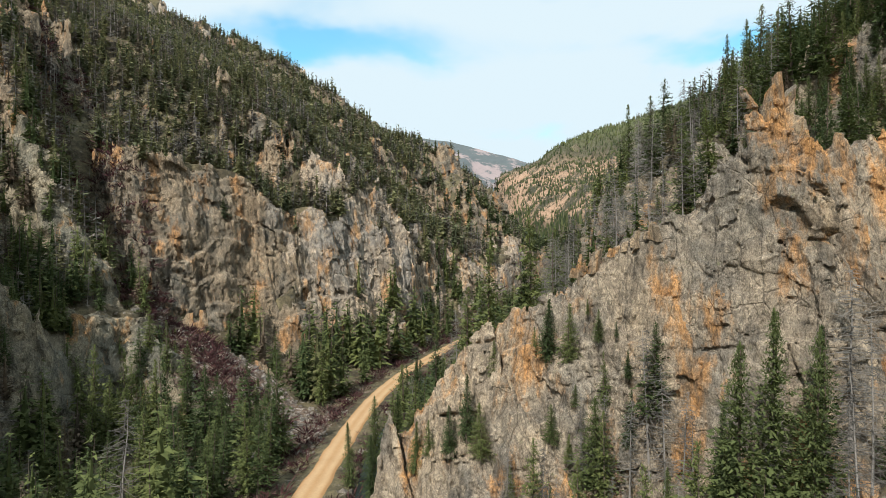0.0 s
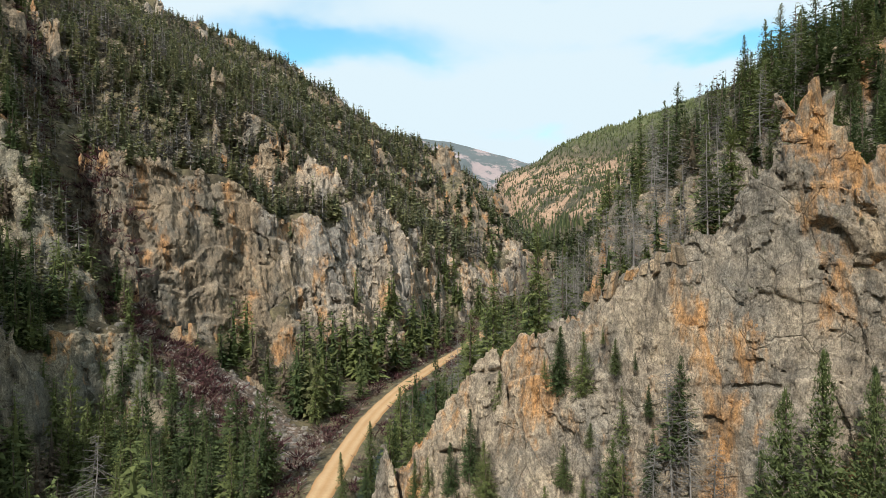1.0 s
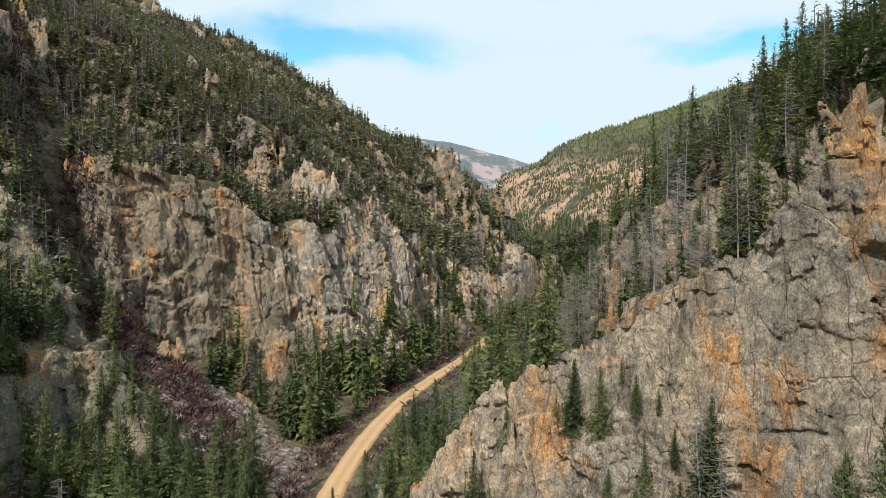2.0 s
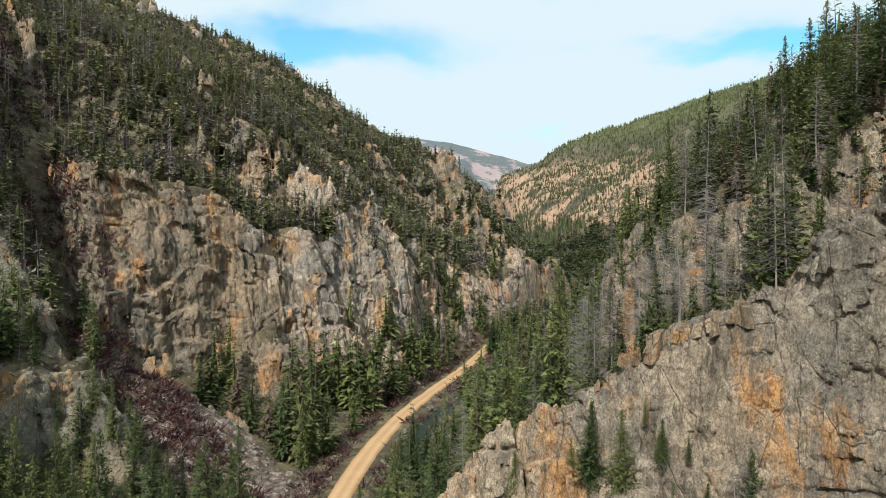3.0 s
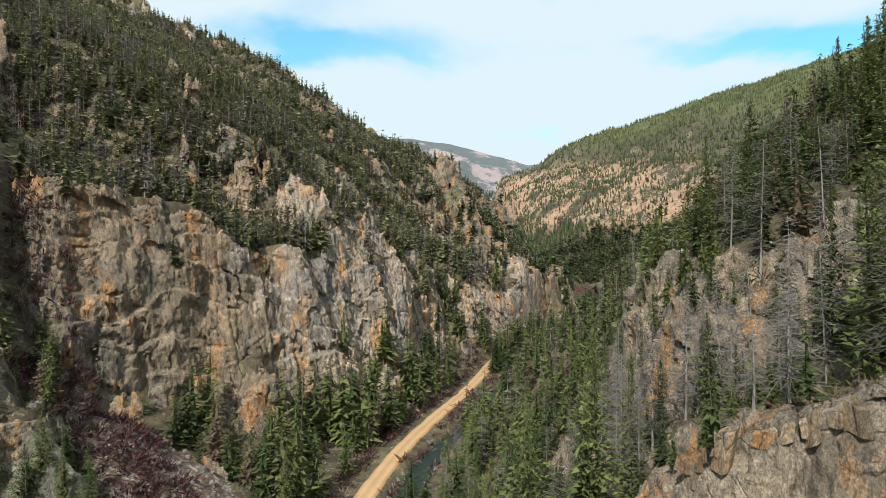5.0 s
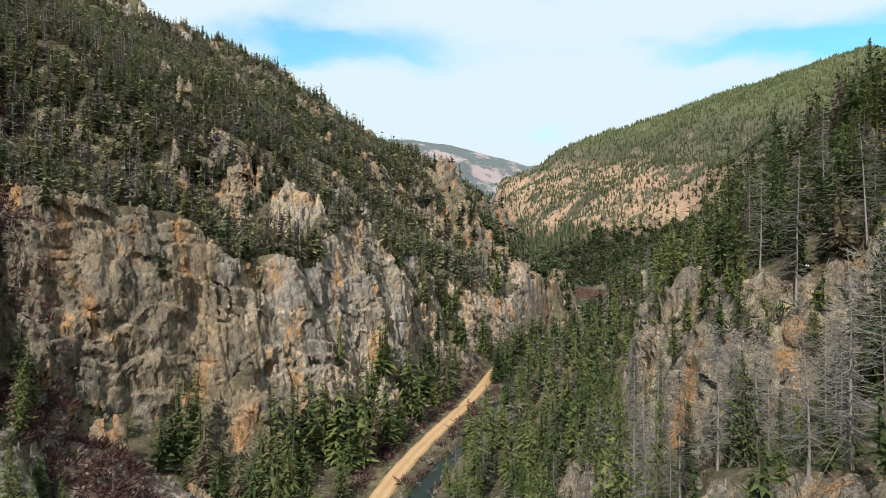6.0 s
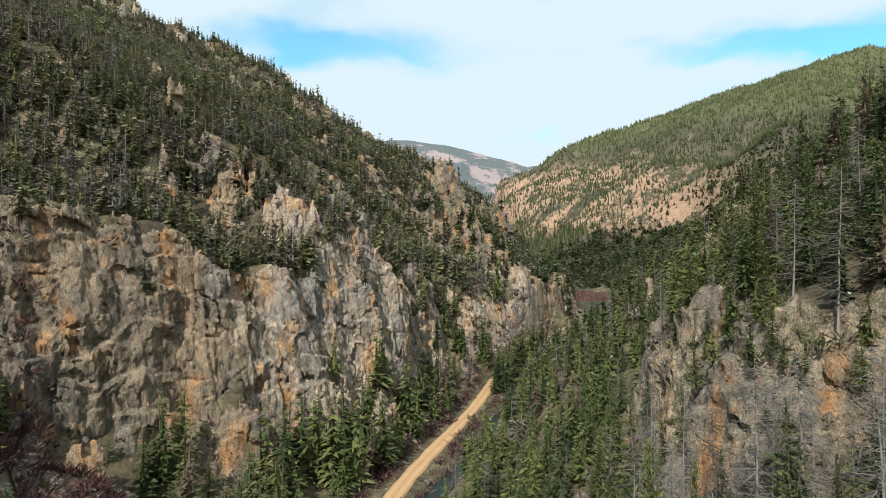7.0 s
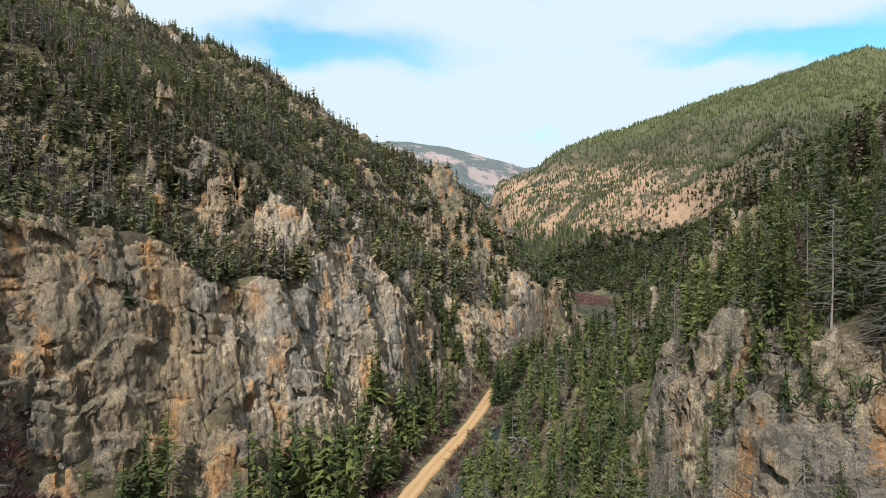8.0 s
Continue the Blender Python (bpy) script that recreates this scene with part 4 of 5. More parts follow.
def pole(seed, top, thick, sides=6, rings=5, lean=0.0):
    """A tapered, slightly bent trunk one metre high."""
    r = np.random.default_rng(seed)
    z = np.linspace(-0.05, top, rings)
    bend = np.cumsum(r.normal(0, 0.006, (rings, 2)), 0) + np.outer(np.linspace(0, 1, rings) ** 1.5, [lean, 0])
    rad = thick * (1 - 0.88 * np.linspace(0, 1, rings)) * np.array([1.35] + [1.0] * (rings - 1))
    a = np.arange(sides) * 2 * np.pi / sides
    v = np.stack([bend[:, None, 0] + rad[:, None] * np.cos(a), bend[:, None, 1] + rad[:, None] * np.sin(a), np.repeat(z[:, None], sides, 1)], -1).reshape(-1, 3)
    i, j = np.meshgrid(np.arange(rings - 1), np.arange(sides), indexing="ij")
    p, q = i * sides + j, i * sides + (j + 1) % sides
    f = np.concatenate([np.stack([p, q, q + sides], -1).reshape(-1, 3), np.stack([p, q + sides, p + sides], -1).reshape(-1, 3)])
    return v, f


def bare(seed, count, radius, thick, twigs=2):
    """Dead boughs of a snag one metre high: thin spikes with a few twigs each."""
    r = np.random.default_rng(seed)
    h = r.uniform(0.16, 0.97, count)
    turn = r.uniform(0, 2 * np.pi, count)
    ln = radius * (1 - h) ** 0.6 * r.uniform(0.35, 1.15, count) + 0.012
    out = np.stack([np.cos(turn), np.sin(turn), r.uniform(-0.55, 0.35, count)], 1)
    base = np.zeros((count, 3)); base[:, 2] = h
    B, A, W = [base], [out * ln[:, None]], [np.full(count, thick)]
    for k in range(twigs):
        t = r.uniform(0.3, 0.85, count)
        B.append(base + A[0] * t[:, None])
        w = out + r.normal(0, 0.6, (count, 3))
        A.append(w * (ln * r.uniform(0.25, 0.55, count))[:, None])
        W.append(np.full(count, thick * 0.6))
    B, A, W = np.concatenate(B), np.concatenate(A), np.concatenate(W)
    s = np.cross(A, [0.3, 0.2, 1.0]); s /= np.linalg.norm(s, axis=1)[:, None] + 1e-9
    u = np.array([0, 0, 1.0])
    v = np.stack([B - s * W[:, None], B + s * W[:, None], B + u * W[:, None] * 1.6, B + A], 1).reshape(-1, 3)
    i = np.arange(len(B))[:, None] * 4
    return v, np.concatenate([i + [0, 3, 2], i + [2, 3, 1], i + [1, 3, 0]], 0)


def tuft(seed, count, spread, tall):
    """A bush one metre wide made of leaning sprays."""
    r = np.random.default_rng(seed)
    base = r.normal(0, 0.16, (count, 3)) * [1, 1, 0.2]
    way = r.normal(0, 1, (count, 3)) * [spread, spread, 0.25]
    way[:, 2] = tall * r.uniform(0.4, 1.1, count)
    side = np.cross(way, r.normal(0, 1, (count, 3)))
    side *= (0.06 / (np.linalg.norm(side, axis=1) + 1e-9))[:, None]
    lift = base + way * r.uniform(0.1, 0.6, count)[:, None]
    return kites(lift, way * 0.6, side, np.zeros((count, 3)))


def joined(shapes, places, seed=0):
    """Many copies of a few shapes in one mesh: places are rows of x, y, z, height, width factor, tint."""
    r = np.random.default_rng(seed)
    pick = r.integers(0, len(shapes), len(places))
    vs, fs, ts, n = [], [], [], 0
    for k, (v, f) in enumerate(shapes):
        p = places[pick == k]
        if not len(p):
            continue
        a = r.uniform(0, 2 * np.pi, len(p))
        c, s = np.cos(a)[:, None], np.sin(a)[:, None]
        w = (p[:, 3] * p[:, 4])[:, None]
        lean = r.normal(0, 0.025, (len(p), 2))
        X = (v[:, 0] * c - v[:, 1] * s) * w + p[:, :1] + v[:, 2] * p[:, 3:4] * lean[:, :1]
        Y = (v[:, 0] * s + v[:, 1] * c) * w + p[:, 1:2] + v[:, 2] * p[:, 3:4] * lean[:, 1:]
        Z = v[:, 2] * p[:, 3:4] + p[:, 2:3]
        vs.append(np.stack([X, Y, Z], -1).reshape(-1, 3))
        fs.append((f[None] + (np.arange(len(p)) * len(v))[:, None, None]).reshape(-1, 3) + n)
        ts.append(np.repeat(p[:, 5], len(v)))
        n += len(p) * len(v)
    return np.concatenate(vs), np.concatenate(fs), np.concatenate(ts)


def scatter(seed, x0, x1, y0, y1, gap, fits, tall, deep=0.4):
    """Trees on a shaken net where fits(x, y, z, slope) allows: rows of x, y, z, height, width, tint."""
    r = np.random.default_rng(seed)
    X, Y = np.meshgrid(np.arange(x0, x1, gap), np.arange(y0, y1, gap))
    x = X.ravel() + r.uniform(-0.6, 0.6, X.size) * gap
    y = Y.ravel() + r.uniform(-0.6, 0.6, X.size) * gap
    z = quick(x, y)
    ok = fits(x, y, z, slope_of(x, y))
    ok = ok & (r.random(len(x)) < 0.92) if ok.dtype == bool else r.random(len(x)) < ok
    x, y, z = x[ok], y[ok], z[ok]
    h = r.uniform(tall[0], tall[1], len(x)) * (0.6 + 0.4 * r.random(len(x)) ** 0.5) * np.where(r.random(len(x)) < 0.14, 0.6, 1)
    return np.stack([x, y, z - deep, h, r.uniform(0.8, 1.25, len(x)), r.random(len(x))], 1)


def clear(x, y, road=6.0, creek=2.4):
    pool = np.interp(y, [118, 128, 160, 172], [0, 3.5, 3.5, 0])
    return (np.abs(x - road_x(y)) > road) & (np.abs(x - creek_x(y)) > creek + (pool if creek > 2.3 else 0))


def off_gully(x, y, z):
    return (near_line(x, y, GULLY)[0] > 5.5) | (z > 45)


# faces of bare rock among the trees: centre and half widths
BARE = [(2, 384, 13, 13), (8, 372, 9, 16), (-43, 254, 7, 9), (-50, 300, 8, 10), (-41, 201, 8, 7), (-61, 196, 4, 5), (-121, 176, 10, 12), (-70, 206, 4, 4), (20, 338, 14, 12), (-236, 474, 14, 14), (-122, 505, 13, 12), (-75, 150, 14, 8), (30, 362, 26, 20), (48, 350, 16, 14)]


def on_bare(x, y):
    hit = np.zeros(np.shape(x), bool)
    for cx, cy, rx, ry in BARE:
        hit |= ((x - cx) / rx) ** 2 + ((y - cy) / ry) ** 2 + 0.5 * fbm(x / 6, y / 6, 2.0, 2, 409) < 1
    return hit


def on_left_hill(x, y, z, g):
    patch = fbm(x / 16, y / 16, 2.0, 3, 401)
    thick = np.where(patch > -0.5, 0.97, 0.6)
    thick = np.where(on_bare(x, y), 0.12, thick) * np.where(g > 1.5, 0.75, 1.0)
    return np.where((g < np.where((x < -72) & (y < 172), 4.0, 2.5)) & (z > 26) & (x < road_x(y) - 14) & off_gully(x, y, z), thick, 0.0)


def on_left_floor(x, y, z, g):
    patch = fbm(x / 11, y / 11, 2.0, 2, 403)
    fan = np.hypot(x + 47, y - 121) < 17
    lane = near_line(x, y, [(-60, 130), (-46, 120), (-30, 112), (-22, 106)])[0] < 6.5
    return (x < road_x(y) - 5.5) & (z < 27) & (g < np.where(y > 128, 2.2, 1.3)) & ~fan & ~lane & (patch > -0.3) & ((y < 112) | (y > 124) | (x < -60))


def on_right(x, y, z, g):
    patch = fbm(x / 14, y / 14, 2.0, 3, 405)
    open_face = (y < np.interp(x, RIB_X, RIB_Y) + 1.5) & (x > -14) & (x < 60)
    return (x > creek_x(y) + 2.5) & (g < 2.4) & clear(x, y) & (patch > np.where(y < 135, -0.95, -0.5)) & ~open_face & (np.hypot(x, y - 24) > 26)


left_hill = scatter(1, -330, 60, 100, 560, 2.7, on_left_hill, (7.5, 13.5))
left_floor = scatter(2, -90, 30, 62, 335, 3.9, on_left_floor, (10, 19))
right_all = scatter(3, -6, 230, 30, 420, 3.7, on_right, (9, 16))
far_all = scatter(4, -300, 290, 350, 655, 4.6, lambda x, y, z, g: (z > 0.5) & (np.abs(x - road_x(y)) > np.where(y > 470, 28, 10)) & (x > road_x(y) - 60), (10, 17))

# the wooded bank before the gully, and what stands at the foot of the big rib
left_bank = scatter(6, -150, -46, 60, 215, 3.0, lambda x, y, z, g: np.where((g < 4.5) & (z > 10) & (y < np.interp(x, GULLY_X, GULLY_Y) - 4) & (near_line(x, y, GULLY)[0] > 5.0), np.where(near_line(x, y, GULLY_RIB)[0] < 4, np.where(x < -78, 0.85, 0.3), np.where(x < -66, 0.9, 0.5)), 0.0), (7, 13))
rib_foot = scatter(7, 8, 44, 42, 62, 2.7, lambda x, y, z, g: np.where((z > 4) & (z < 19) & (y < np.interp(x, RIB_X, RIB_Y) - 3), 0.75, 0.0), (6, 12))
rib_top = scatter(8, 40, 66, 63, 86, 2.5, lambda x, y, z, g: np.where((z > 30) & (y > np.interp(x, RIB_X, RIB_Y) - 3), 0.5, 0.0), (4.5, 8.5))
crag_trees = scatter(9, 18, 62, 84, 142, 3.0, lambda x, y, z, g: np.where((g > 1.2) & (z > 10), 0.2, 0.0), (4, 9))
crag_top = scatter(15, 30, 75, 88, 150, 2.9, lambda x, y, z, g: np.where((z > 43) & (g < 2.6), 0.8, 0.0), (6, 12))
row_y = np.arange(243, 336, 1.5)
dice = np.random.default_rng(12)
road_row = np.stack([road_x(row_y) + dice.uniform(3.3, 6.5, len(row_y)), row_y, np.full(len(row_y), -0.4), dice.uniform(11, 18, len(row_y)), dice.uniform(0.9, 1.3, len(row_y)), dice.random(len(row_y))], 1)
left_floor[:, 3] *= np.where(left_floor[:, 1] > 120, 1.25, 1.0)
left_hill[:, 3] *= np.where(left_hill[:, 1] > 380, 0.9, 1.05)
young = scatter(5, 8, 80, 66, 150, 2.7, lambda x, y, z, g: np.where((y > np.interp(x, RIB_X, RIB_Y) + 2) & (g < 2.4) & (z > 12), 0.65, 0.0), (2.5, 7.5))
# what stands dead and grey
rng = np.random.default_rng(11)


def sorted_out(rows, share):
    dead = rng.random(len(rows)) < share(rows[:, 0], rows[:, 1])
    return rows[~dead], rows[dead]


left_hill, left_dead = sorted_out(left_hill, lambda x, y: 0.2 + 0.25 * (fbm(x / 30, y / 30, 6.0, 2, 407) > 0.1))
right_all, right_dead = sorted_out(right_all, lambda x, y: np.where((y < 118) & (x > 12) & (x < 44), np.where(x > 28, 0.42, 0.6), 0.12))
left_bank, bank_dead = sorted_out(left_bank, lambda x, y: np.full(len(x), 0.12))
crag_green, crag_dead = sorted_out(crag_trees, lambda x, y: np.full(len(x), 0.45))
foot_green, foot_dead = sorted_out(rib_foot, lambda x, y: np.full(len(x), 0.72))
left_floor = np.concatenate([left_floor, scatter(10, -78, -30, 68, 112, 3.4, lambda x, y, z, g: np.where((g < 3.0) & (z < 24) & (x < road_x(y) - 6), 0.75, 0.0), (6, 13))])
left_floor, floor_dead = sorted_out(left_floor, lambda x, y: np.full(len(x), 0.06))

gully_dead = scatter(14, -150, -70, 135, 225, 2.6, lambda x, y, z, g: np.where((near_line(x, y, GULLY)[0] < 12) & (z > 36), 0.6, 0.0), (5, 10))

NEAR = [conifer(s, 36, 8, 5, 0.165 + 0.02 * (s % 3), 0.06 + 0.03 * (s % 3), 0.62) for s in range(6)]
FINE = [conifer(10 + s, 60, 9, 7, 0.17 + 0.02 * (s % 2), 0.05, 0.5) for s in range(3)]
MID = [clumps(20 + s, 290, 0.165 + 0.022 * (s % 3), 0.05, 0.05, 0.35, True, 0.42, 15) for s in range(6)]
HALF = [clumps(30 + s, 110, 0.165 + 0.022 * (s % 3), 0.08, 0.06, 0.35, True, 0.4) for s in range(6)]
LOW = [clumps(40 + s, 70, 0.15 + 0.022 * (s % 3), 0.095, 0.05, 0.3) for s in range(6)]
FEW = [clumps(50 + s, 18, 0.15 + 0.02 * (s % 3), 0.17, 0.05, 0.3) for s in range(6)]
SPARSE = [clumps(55 + s, 7, 0.2, 0.26, 0.05, 0.3) for s in range(5)]
TINY = [clumps(60 + s, 1, 0.5, 0.2, 0.0, 0.2) for s in range(5)]
GREY = [clumps(120 + s, 34, 0.13 + 0.02 * (s % 2), 0.085, 0.12, 0.4, False) for s in range(5)]
POLE = [pole(70 + s, 0.97, 0.016) for s in range(3)]
THIN = [pole(80 + s, 0.9, 0.013, 3, 2) for s in range(2)]
SNAG = [bare(90 + s, 135, 0.19, 0.0026, 2) for s in range(4)]


def make_tree(name, crown, trunk, leaf, wood, label, group, tint):
    base = tagged(new(name), label, "tree", group)
    base.empty_display_size = 0.3
    v, f = trunk
    part("trunk", link("trunk", v, f, [wood], flat=False), base)
    v, f = crown
    part("crown", link("crown", v, f, [leaf], tint=np.full(len(v), tint)), base)
    return base


def plant(models, rows, seed):
    r = np.random.default_rng(seed)
    for x, y, z, h, w, t in rows:
        m = models[min(int(t * len(models)), len(models) - 1)]
        copy_thing(m, Matrix.LocRotScale((x, y, z), Euler((r.normal(0, 0.025), r.normal(0, 0.025), r.uniform(0, 6.28))), (h * w, h * w, h)))


def wood_stuff(name, label, rows, crowns, poles, leaf, wood, category="trees"):
    if len(rows):
        v, f, t = joined(crowns, rows, 3)
        ob = tagged(new(name, link(name, v, f, [leaf], tint=t)), label, category, "", "stuff")
        if poles:
            v, f, t = joined(poles, rows, 3)
            part("trunks", link("trunks", v, f, [wood], flat=False), ob, "", "stuff")


# trees rooted in the cracks of the big rib and at its foot: x, y, z, height
RIB_TREES = [(5.8, 68, 18.0, 4.8), (11.3, 65.2, 21, 6.8), (13.5, 64, 21, 6.4), (15.7, 65, 26, 1.8), (16.5, 63.6, 23.4, 3.4), (18.1, 62.3, 24, 1.8), (13.7, 62, 16.8, 2.4), (11.2, 61.8, 13, 4.2),
             (12.6, 60.3, 11.5, 3), (4, 64, 10.6, 6.2), (2.6, 66, 12, 7.4), (0.7, 66.8, 10, 5.8), (-3.2, 69.3, 7.2, 6), (-1.6, 68.3, 9.5, 4.2), (15.2, 59.3, 9.2, 9.3), (18.8, 60.8, 20, 3)]
FOOT_TREES = [(6.9, 60.6, 7.4, 4), (10.1, 66.3, 22, 2.6), (22.5, 46, 10, 16), (25.5, 46.5, 11, 17.5), (28.5, 46, 12, 15), (31, 49, 13, 14), (24, 52, 11, 9), (19, 50, 8, 7),
              (-13, 84, 0, 9), (-10.5, 92, 0, 10.5), (-9.5, 80, 0, 8.5), (-6.5, 88, 1, 11), (-8.6, 99, 0, 8),
              (50.5, 82.5, 50, 7), (52.5, 83, 52, 8), (54.6, 81, 48.5, 7), (56, 82.5, 53, 8), (58, 82, 52, 8), (60, 82.3, 53, 7), (53, 86, 59, 6), (57, 85, 60, 7), (61, 84.5, 60.5, 6), (48.5, 81, 46.5, 7)]
RIB_SNAGS = [(20, 57.8, 11.5, 14.2), (21, 56.8, 9, 13.4), (22.5, 56.3, 9.2, 11), (18, 57.5, 9, 10), (27.2, 40, 11, 12), (30.5, 44, 13, 13), (33, 46, 15, 14), (34, 50, 17, 15), (28.6, 51, 13, 12), (16.2, 59, 10, 9), (1.6, 73.5, 18.5, 7.5), (22.8, 80, 30, 12), (20.5, 81.5, 29, 12), (23.5, 84, 29, 11), (18, 82, 26, 12), (27, 78, 32, 11), (16, 84, 23, 12), (30, 82, 33.5, 10), (25, 82.5, 30, 11)]


def rooted(rows, seed, width):
    r = np.random.default_rng(seed)
    return np.array([(x, y, z - 0.2, h, width * r.uniform(0.85, 1.2), r.random()) for x, y, z, h in rows])


green_models = [make_tree("spruce_tree", NEAR[k], POLE[k % 3], green, bark, "tall green spruce tree on the canyon slope", "spruces of the canyon", 0.08 + 0.14 * k) for k in range(6)]
fine_models = [make_tree("spruce_tree", FINE[k], POLE[k], green, bark, "tall green spruce tree rooted in the big rib", "spruces of the canyon", 0.15 + 0.25 * k) for k in range(3)]
dead_models = [make_tree("dead_tree", SNAG[k], pole(75 + k, 0.97, 0.0075), grey_twig, dead_bark, "bare grey dead conifer on the rocky slope", "dead conifers", 0.15 + 0.22 * k) for k in range(4)]


def near_first(rows, count, key):
    order = np.argsort(key(rows[:, 0], rows[:, 1]))
    return rows[order[:count]], rows[order[count:]]


right_all = right_all[np.random.default_rng(13).random(len(right_all)) > np.where((right_all[:, 1] < 112) & (right_all[:, 0] > 8), 0.3, 0.0)]
near_right, right_all = near_first(right_all, 150, lambda x, y: np.hypot(x - 20, y - 70))
near_floor, left_floor = near_first(left_floor, 90, lambda x, y: np.hypot(x + 30, y - 100))
near_dead, right_dead = near_first(right_dead, 110, lambda x, y: np.hypot(x - 24, y - 75))
plant(fine_models, np.concatenate([rooted(RIB_TREES, 7, 1.25), rooted(FOOT_TREES, 8, 1.0)]), 4)
plant(green_models, np.concatenate([foot_green, rib_top, crag_green, near_right, near_floor]), 5)
plant(dead_models, np.concatenate([rooted(RIB_SNAGS, 9, 1.1), foot_dead, crag_dead, near_dead, floor_dead[:20]]), 6)
for m in green_models + fine_models + dead_models:
    for o in (*m.children_recursive, m):
        bpy.data.objects.remove(o)

canyon = np.concatenate([crag_top, right_all[right_all[:, 1] < 210], left_floor, left_bank, road_row])
wood_stuff("canyon_forest", "green spruces crowded along the creek and slopes", canyon[canyon[:, 1] < 150], MID, THIN, green, bark)
wood_stuff("bend_forest", "green spruces along the road towards the bend", canyon[canyon[:, 1] >= 150], HALF, THIN, green, bark)
wood_stuff("slope_forest", "green spruces on the shaded slope", right_all[right_all[:, 1] >= 210], LOW, THIN, green, bark)
wood_stuff("young_forest", "young spruces among the rocks of the slope", young, HALF, THIN, green, bark)
wood_stuff("hill_forest", "spruces thick on the rocky mountainside", left_hill[left_hill[:, 1] < 275], LOW, THIN, lit_hill_green, bark)
wood_stuff("ridge_forest", "spruces along the high ridge of the mountain", left_hill[left_hill[:, 1] >= 275], FEW, None, lit_hill_green, bark)
wood_stuff("grey_forest", "bare grey dead trees among the spruces", np.concatenate([left_dead, right_dead, bank_dead, gully_dead, floor_dead[20:]]), GREY, THIN, grey_twig, dead_bark)
wood_stuff("valley_forest", "dark spruces in the valley beyond the bend", far_all, FEW, None, far_green, bark)


def far_trees():
    r = np.random.default_rng(31)
    n = 66000
    y = 560 + 1400 * r.random(n) ** 1.9
    x = y * r.uniform(0.02, 0.96, n)
    z = land(x, y)
    bare_here = fbm(x / 90, y / 90, z / 60, 4, 91)
    rock = (bare_here > 0.0) & (z > 70) & (z < 215) & (x < 370)
    ok = (z > 4) & (~rock | (r.random(n) < 0.5)) & (x < y * 0.95) & (x > y * 0.03)
    x, y, z = x[ok], y[ok], z[ok]
    return np.stack([x, y, z - 0.5, np.where(z < 80, r.uniform(10, 16, len(x)), r.uniform(5, 9.5, len(x))), r.uniform(0.95, 1.3, len(x)), r.random(len(x))], 1)


mountain = far_trees()
wood_stuff("mountain_forest", "distant green forest on the long mountain", mountain[(mountain[:, 1] > 860) & (mountain[:, 2] < 270)], TINY, None, far_green, bark)
wood_stuff("upland_forest", "smooth yellow-green forest high on the long mountain", mountain[(mountain[:, 1] > 860) & (mountain[:, 2] >= 270)], TINY, None, upland_green, bark)
wood_stuff("mountain_foot_forest", "green forest at the foot of the long mountain", mountain[mountain[:, 1] <= 860], SPARSE, None, far_green, bark)

# ---- shrubs ----
TUFT = [tuft(110 + s, 26, 0.55, 0.85) for s in range(5)]
fan_red = scatter(41, -125, -20, 100, 195, 1.2, lambda x, y, z, g: np.where((near_line(x, y, GULLY)[0] < np.where(z < 30, 8.0, 9.0)) & (z < 105) & (x < road_x(y) - 5), 0.75, 0.0), (1.2, 2.8), 0.1)
road_red = scatter(42, -40, 60, 60, 345, 1.6, lambda x, y, z, g: np.where((np.abs(x - road_x(y) - 1) < 9.5) & clear(x, y, 3.4, 1.5), 0.65, 0.0), (1.2, 2.6), 0.1)
dice = np.random.default_rng(43)
mx, my = dice.uniform(100, 260, 9000), dice.uniform(600, 1000, 9000)
mz = land(mx, my)
low = mz < 3.5
meadow = np.stack([mx, my, mz - 0.1, dice.uniform(1.8, 4.0, 9000), dice.uniform(0.9, 1.4, 9000), dice.random(9000)], 1)[low]
wood_stuff("willow_shrubs", "leafless dark red willow shrubs along gully and road", np.concatenate([fan_red, road_red]), TUFT, None, willow, bark, "shrubs")
wood_stuff("meadow_shrubs", "leafless dark red willows filling the far meadow", meadow, [tuft(115 + s, 5, 0.7, 0.7) for s in range(3)], None, red_willow, bark, "shrubs")
ledge = scatter(44, -150, 80, 60, 330, 4.0, lambda x, y, z, g: np.where((g > 0.6) & (g < 1.6) & (z > 8), 0.35, 0.0), (0.7, 1.8), 0.1)
ledge = np.concatenate([ledge, scatter(49, 26, 75, 84, 150, 1.8, lambda x, y, z, g: np.where((z > 36) & (g < 1.6), 0.5, 0.0), (0.6, 1.6), 0.1), scatter(45, 5, 75, 62, 150, 2.4, lambda x, y, z, g: np.where((z > 14) & (y > np.interp(x, RIB_X, RIB_Y) + 2) & (g < 1.5), 0.5, 0.0), (0.6, 1.7), 0.1),
                        scatter(46, -110, -48, 96, 135, 2.6, lambda x, y, z, g: np.where((z > 8) & (g < 1.6), 0.5, 0.0), (0.6, 1.6), 0.1)])
wood_stuff("ledge_shrubs", "small green shrubs on rock ledges", ledge, TUFT, None, green, bark, "shrubs")


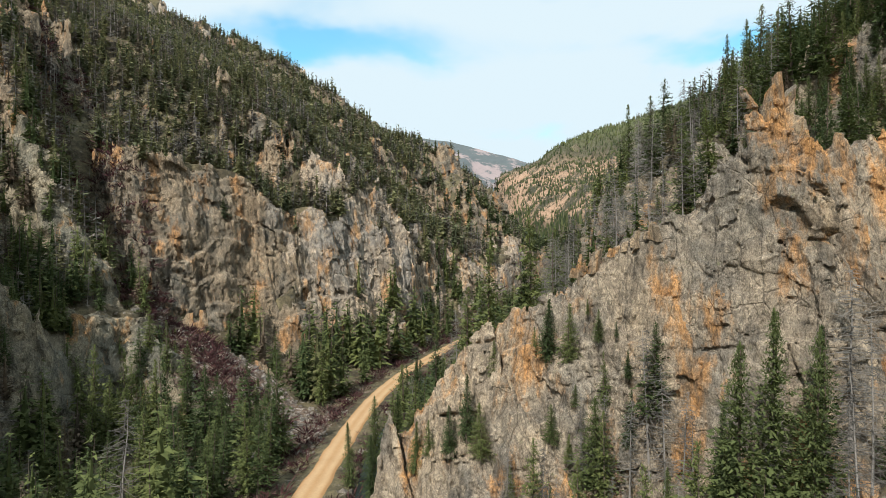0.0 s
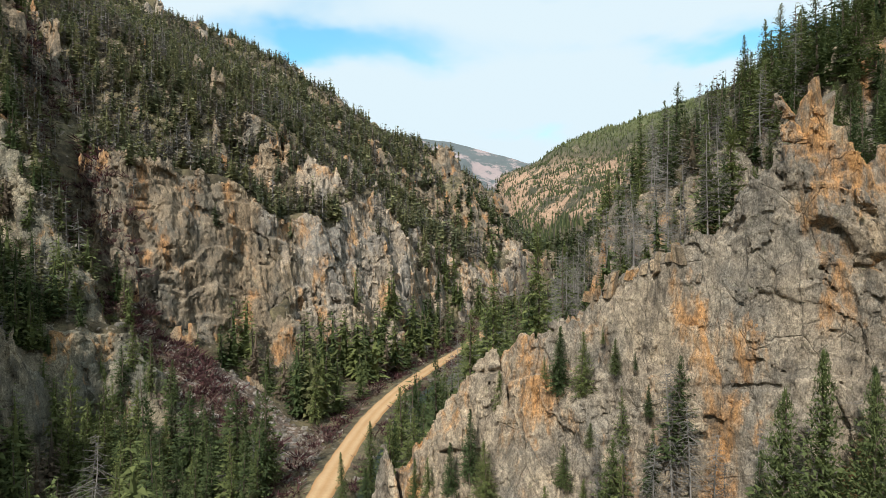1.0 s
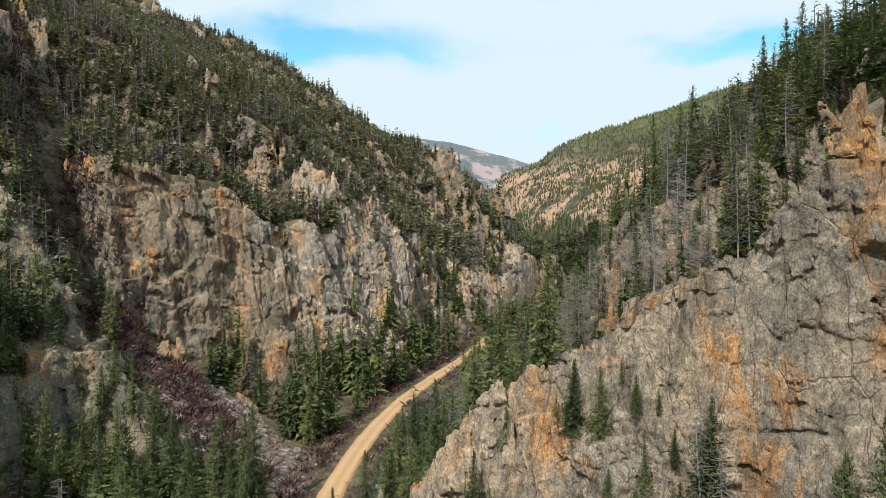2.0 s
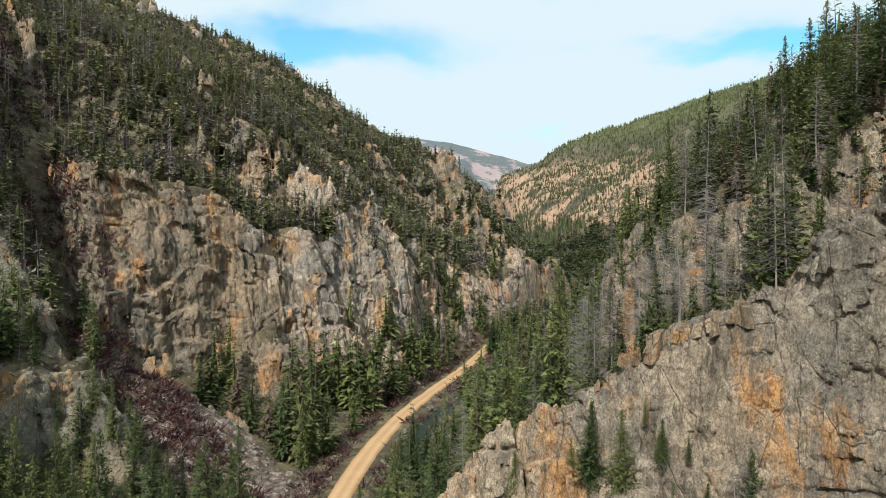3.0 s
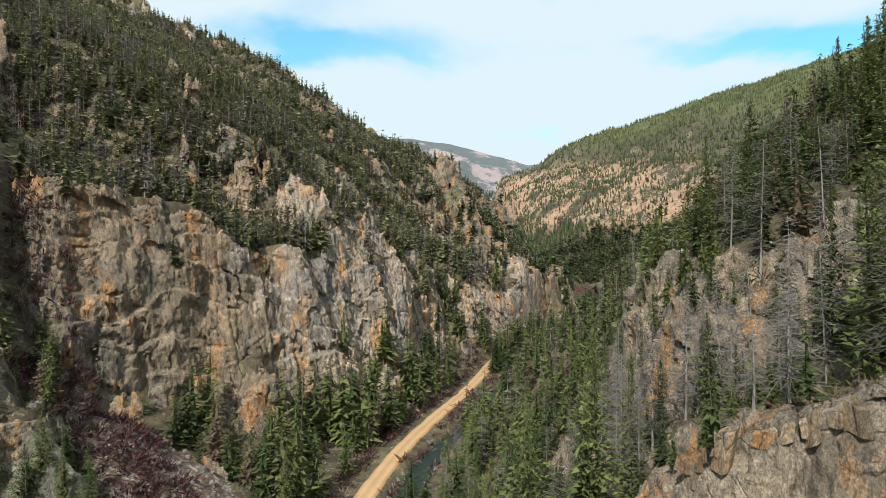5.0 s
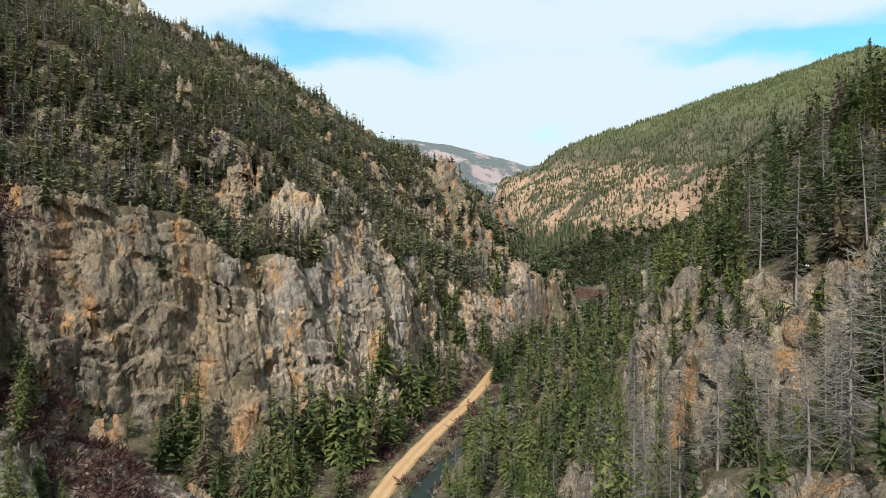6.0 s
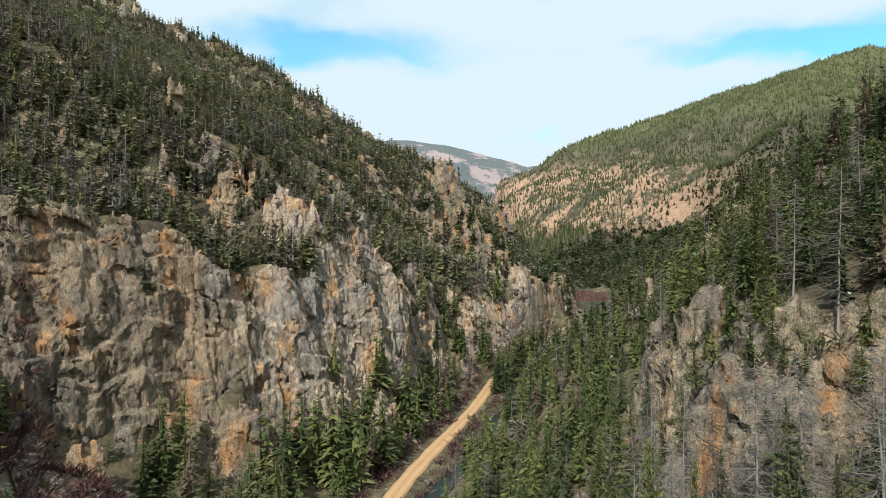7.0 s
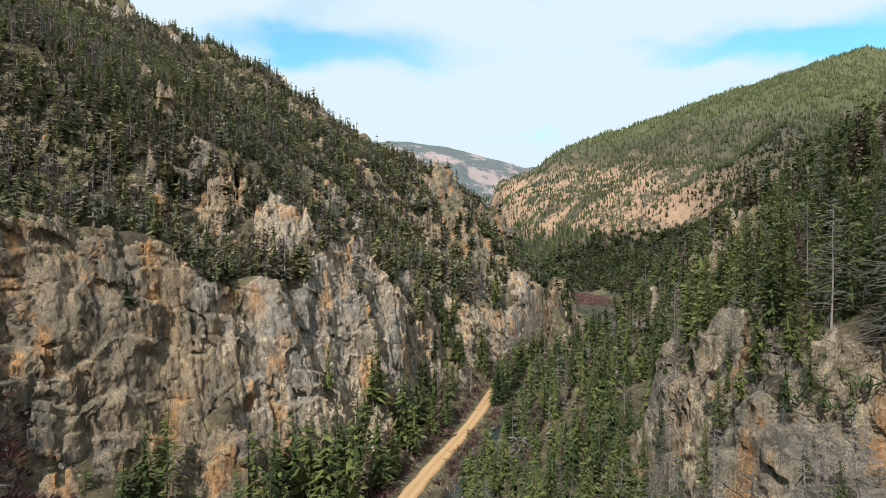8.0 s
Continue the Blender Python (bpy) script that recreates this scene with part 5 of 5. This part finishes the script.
SPRIG = [tuft(130 + s, 5, 0.6, 0.8) for s in range(5)]
sward = np.concatenate([
    scatter(47, -110, 45, 62, 350, 1.6, lambda x, y, z, g: np.where((x < road_x(y) - 2.8) & (z < 75) & (g < 1.7), 0.7, 0.0), (0.5, 1.3), 0.1),
    scatter(48, 0, 85, 62, 200, 1.5, lambda x, y, z, g: np.where((y > np.interp(x, RIB_X, RIB_Y) + 1) & (x > road_x(y) + 3) & (g < 1.9), 0.6, 0.0), (0.5, 1.3), 0.1)])
wood_stuff("dry_grass", "dry tan grass and leafless scrub on the slopes", sward, SPRIG, None, dry, bark, "grass")


# ---- loose stones ----
def stones(rows, seed):
    r = np.random.default_rng(seed)
    vs, fs, n = [], [], 0
    for k, (x, y, z, h, w, t) in enumerate(rows):
        v, f = CHUNKS[k % len(CHUNKS)]
        turn = Euler((r.uniform(-0.6, 0.6), r.uniform(-0.6, 0.6), r.uniform(0, 6.28))).to_matrix()
        q = (v * [h * 0.6, h * 0.45, h * 0.35]) @ np.array(turn).T
        vs.append(q + [x, y, z + h * 0.15])
        fs.append(f + n)
        n += len(v)
    return np.concatenate(vs), np.concatenate(fs)


scree_rows = np.concatenate([
    scatter(51, -90, -15, 95, 165, 0.95, lambda x, y, z, g: np.where((near_line(x, y, [(-60, 130), (-46, 121), (-34, 112), (-24, 106)])[0] < 13) & (near_line(x, y, GULLY)[0] > 3.5) & (x + y > 62) & (z < 30) & (x < road_x(y) - 3.5), 0.4, 0.0), (0.4, 1.4), 0.0),
    scatter(52, -75, 0, 62, 230, 2.6, lambda x, y, z, g: np.where((x < road_x(y) - 3.2) & (z < 24) & (g < 1.3), 0.35, 0.0), (0.3, 1.3), 0.0)])
v, f = stones(scree_rows, 53)
tagged(new("scree_stones", link("scree_stones", v, f, [stone])), "pale grey angular stones fallen from the gully", "stones", "", "stuff")
bank_rows = scatter(54, -30, 40, 70, 250, 1.5, lambda x, y, z, g: np.where((np.abs(np.abs(x - creek_x(y)) - 2.6) < 0.9) & (np.abs(x - road_x(y)) > 3.2), 0.55, 0.0), (0.5, 1.8), 0.0)
for k, row in enumerate(bank_rows[:150]):
    v, f = stones(np.array([[0, 0, 0, *row[3:]]]), 60 + k)
    rock = tagged(new("boulder", link("boulder", v, f, [stone])), "pale angular boulder at the edge of the creek", "boulder", "creek boulders")
    rock.location = row[:3]
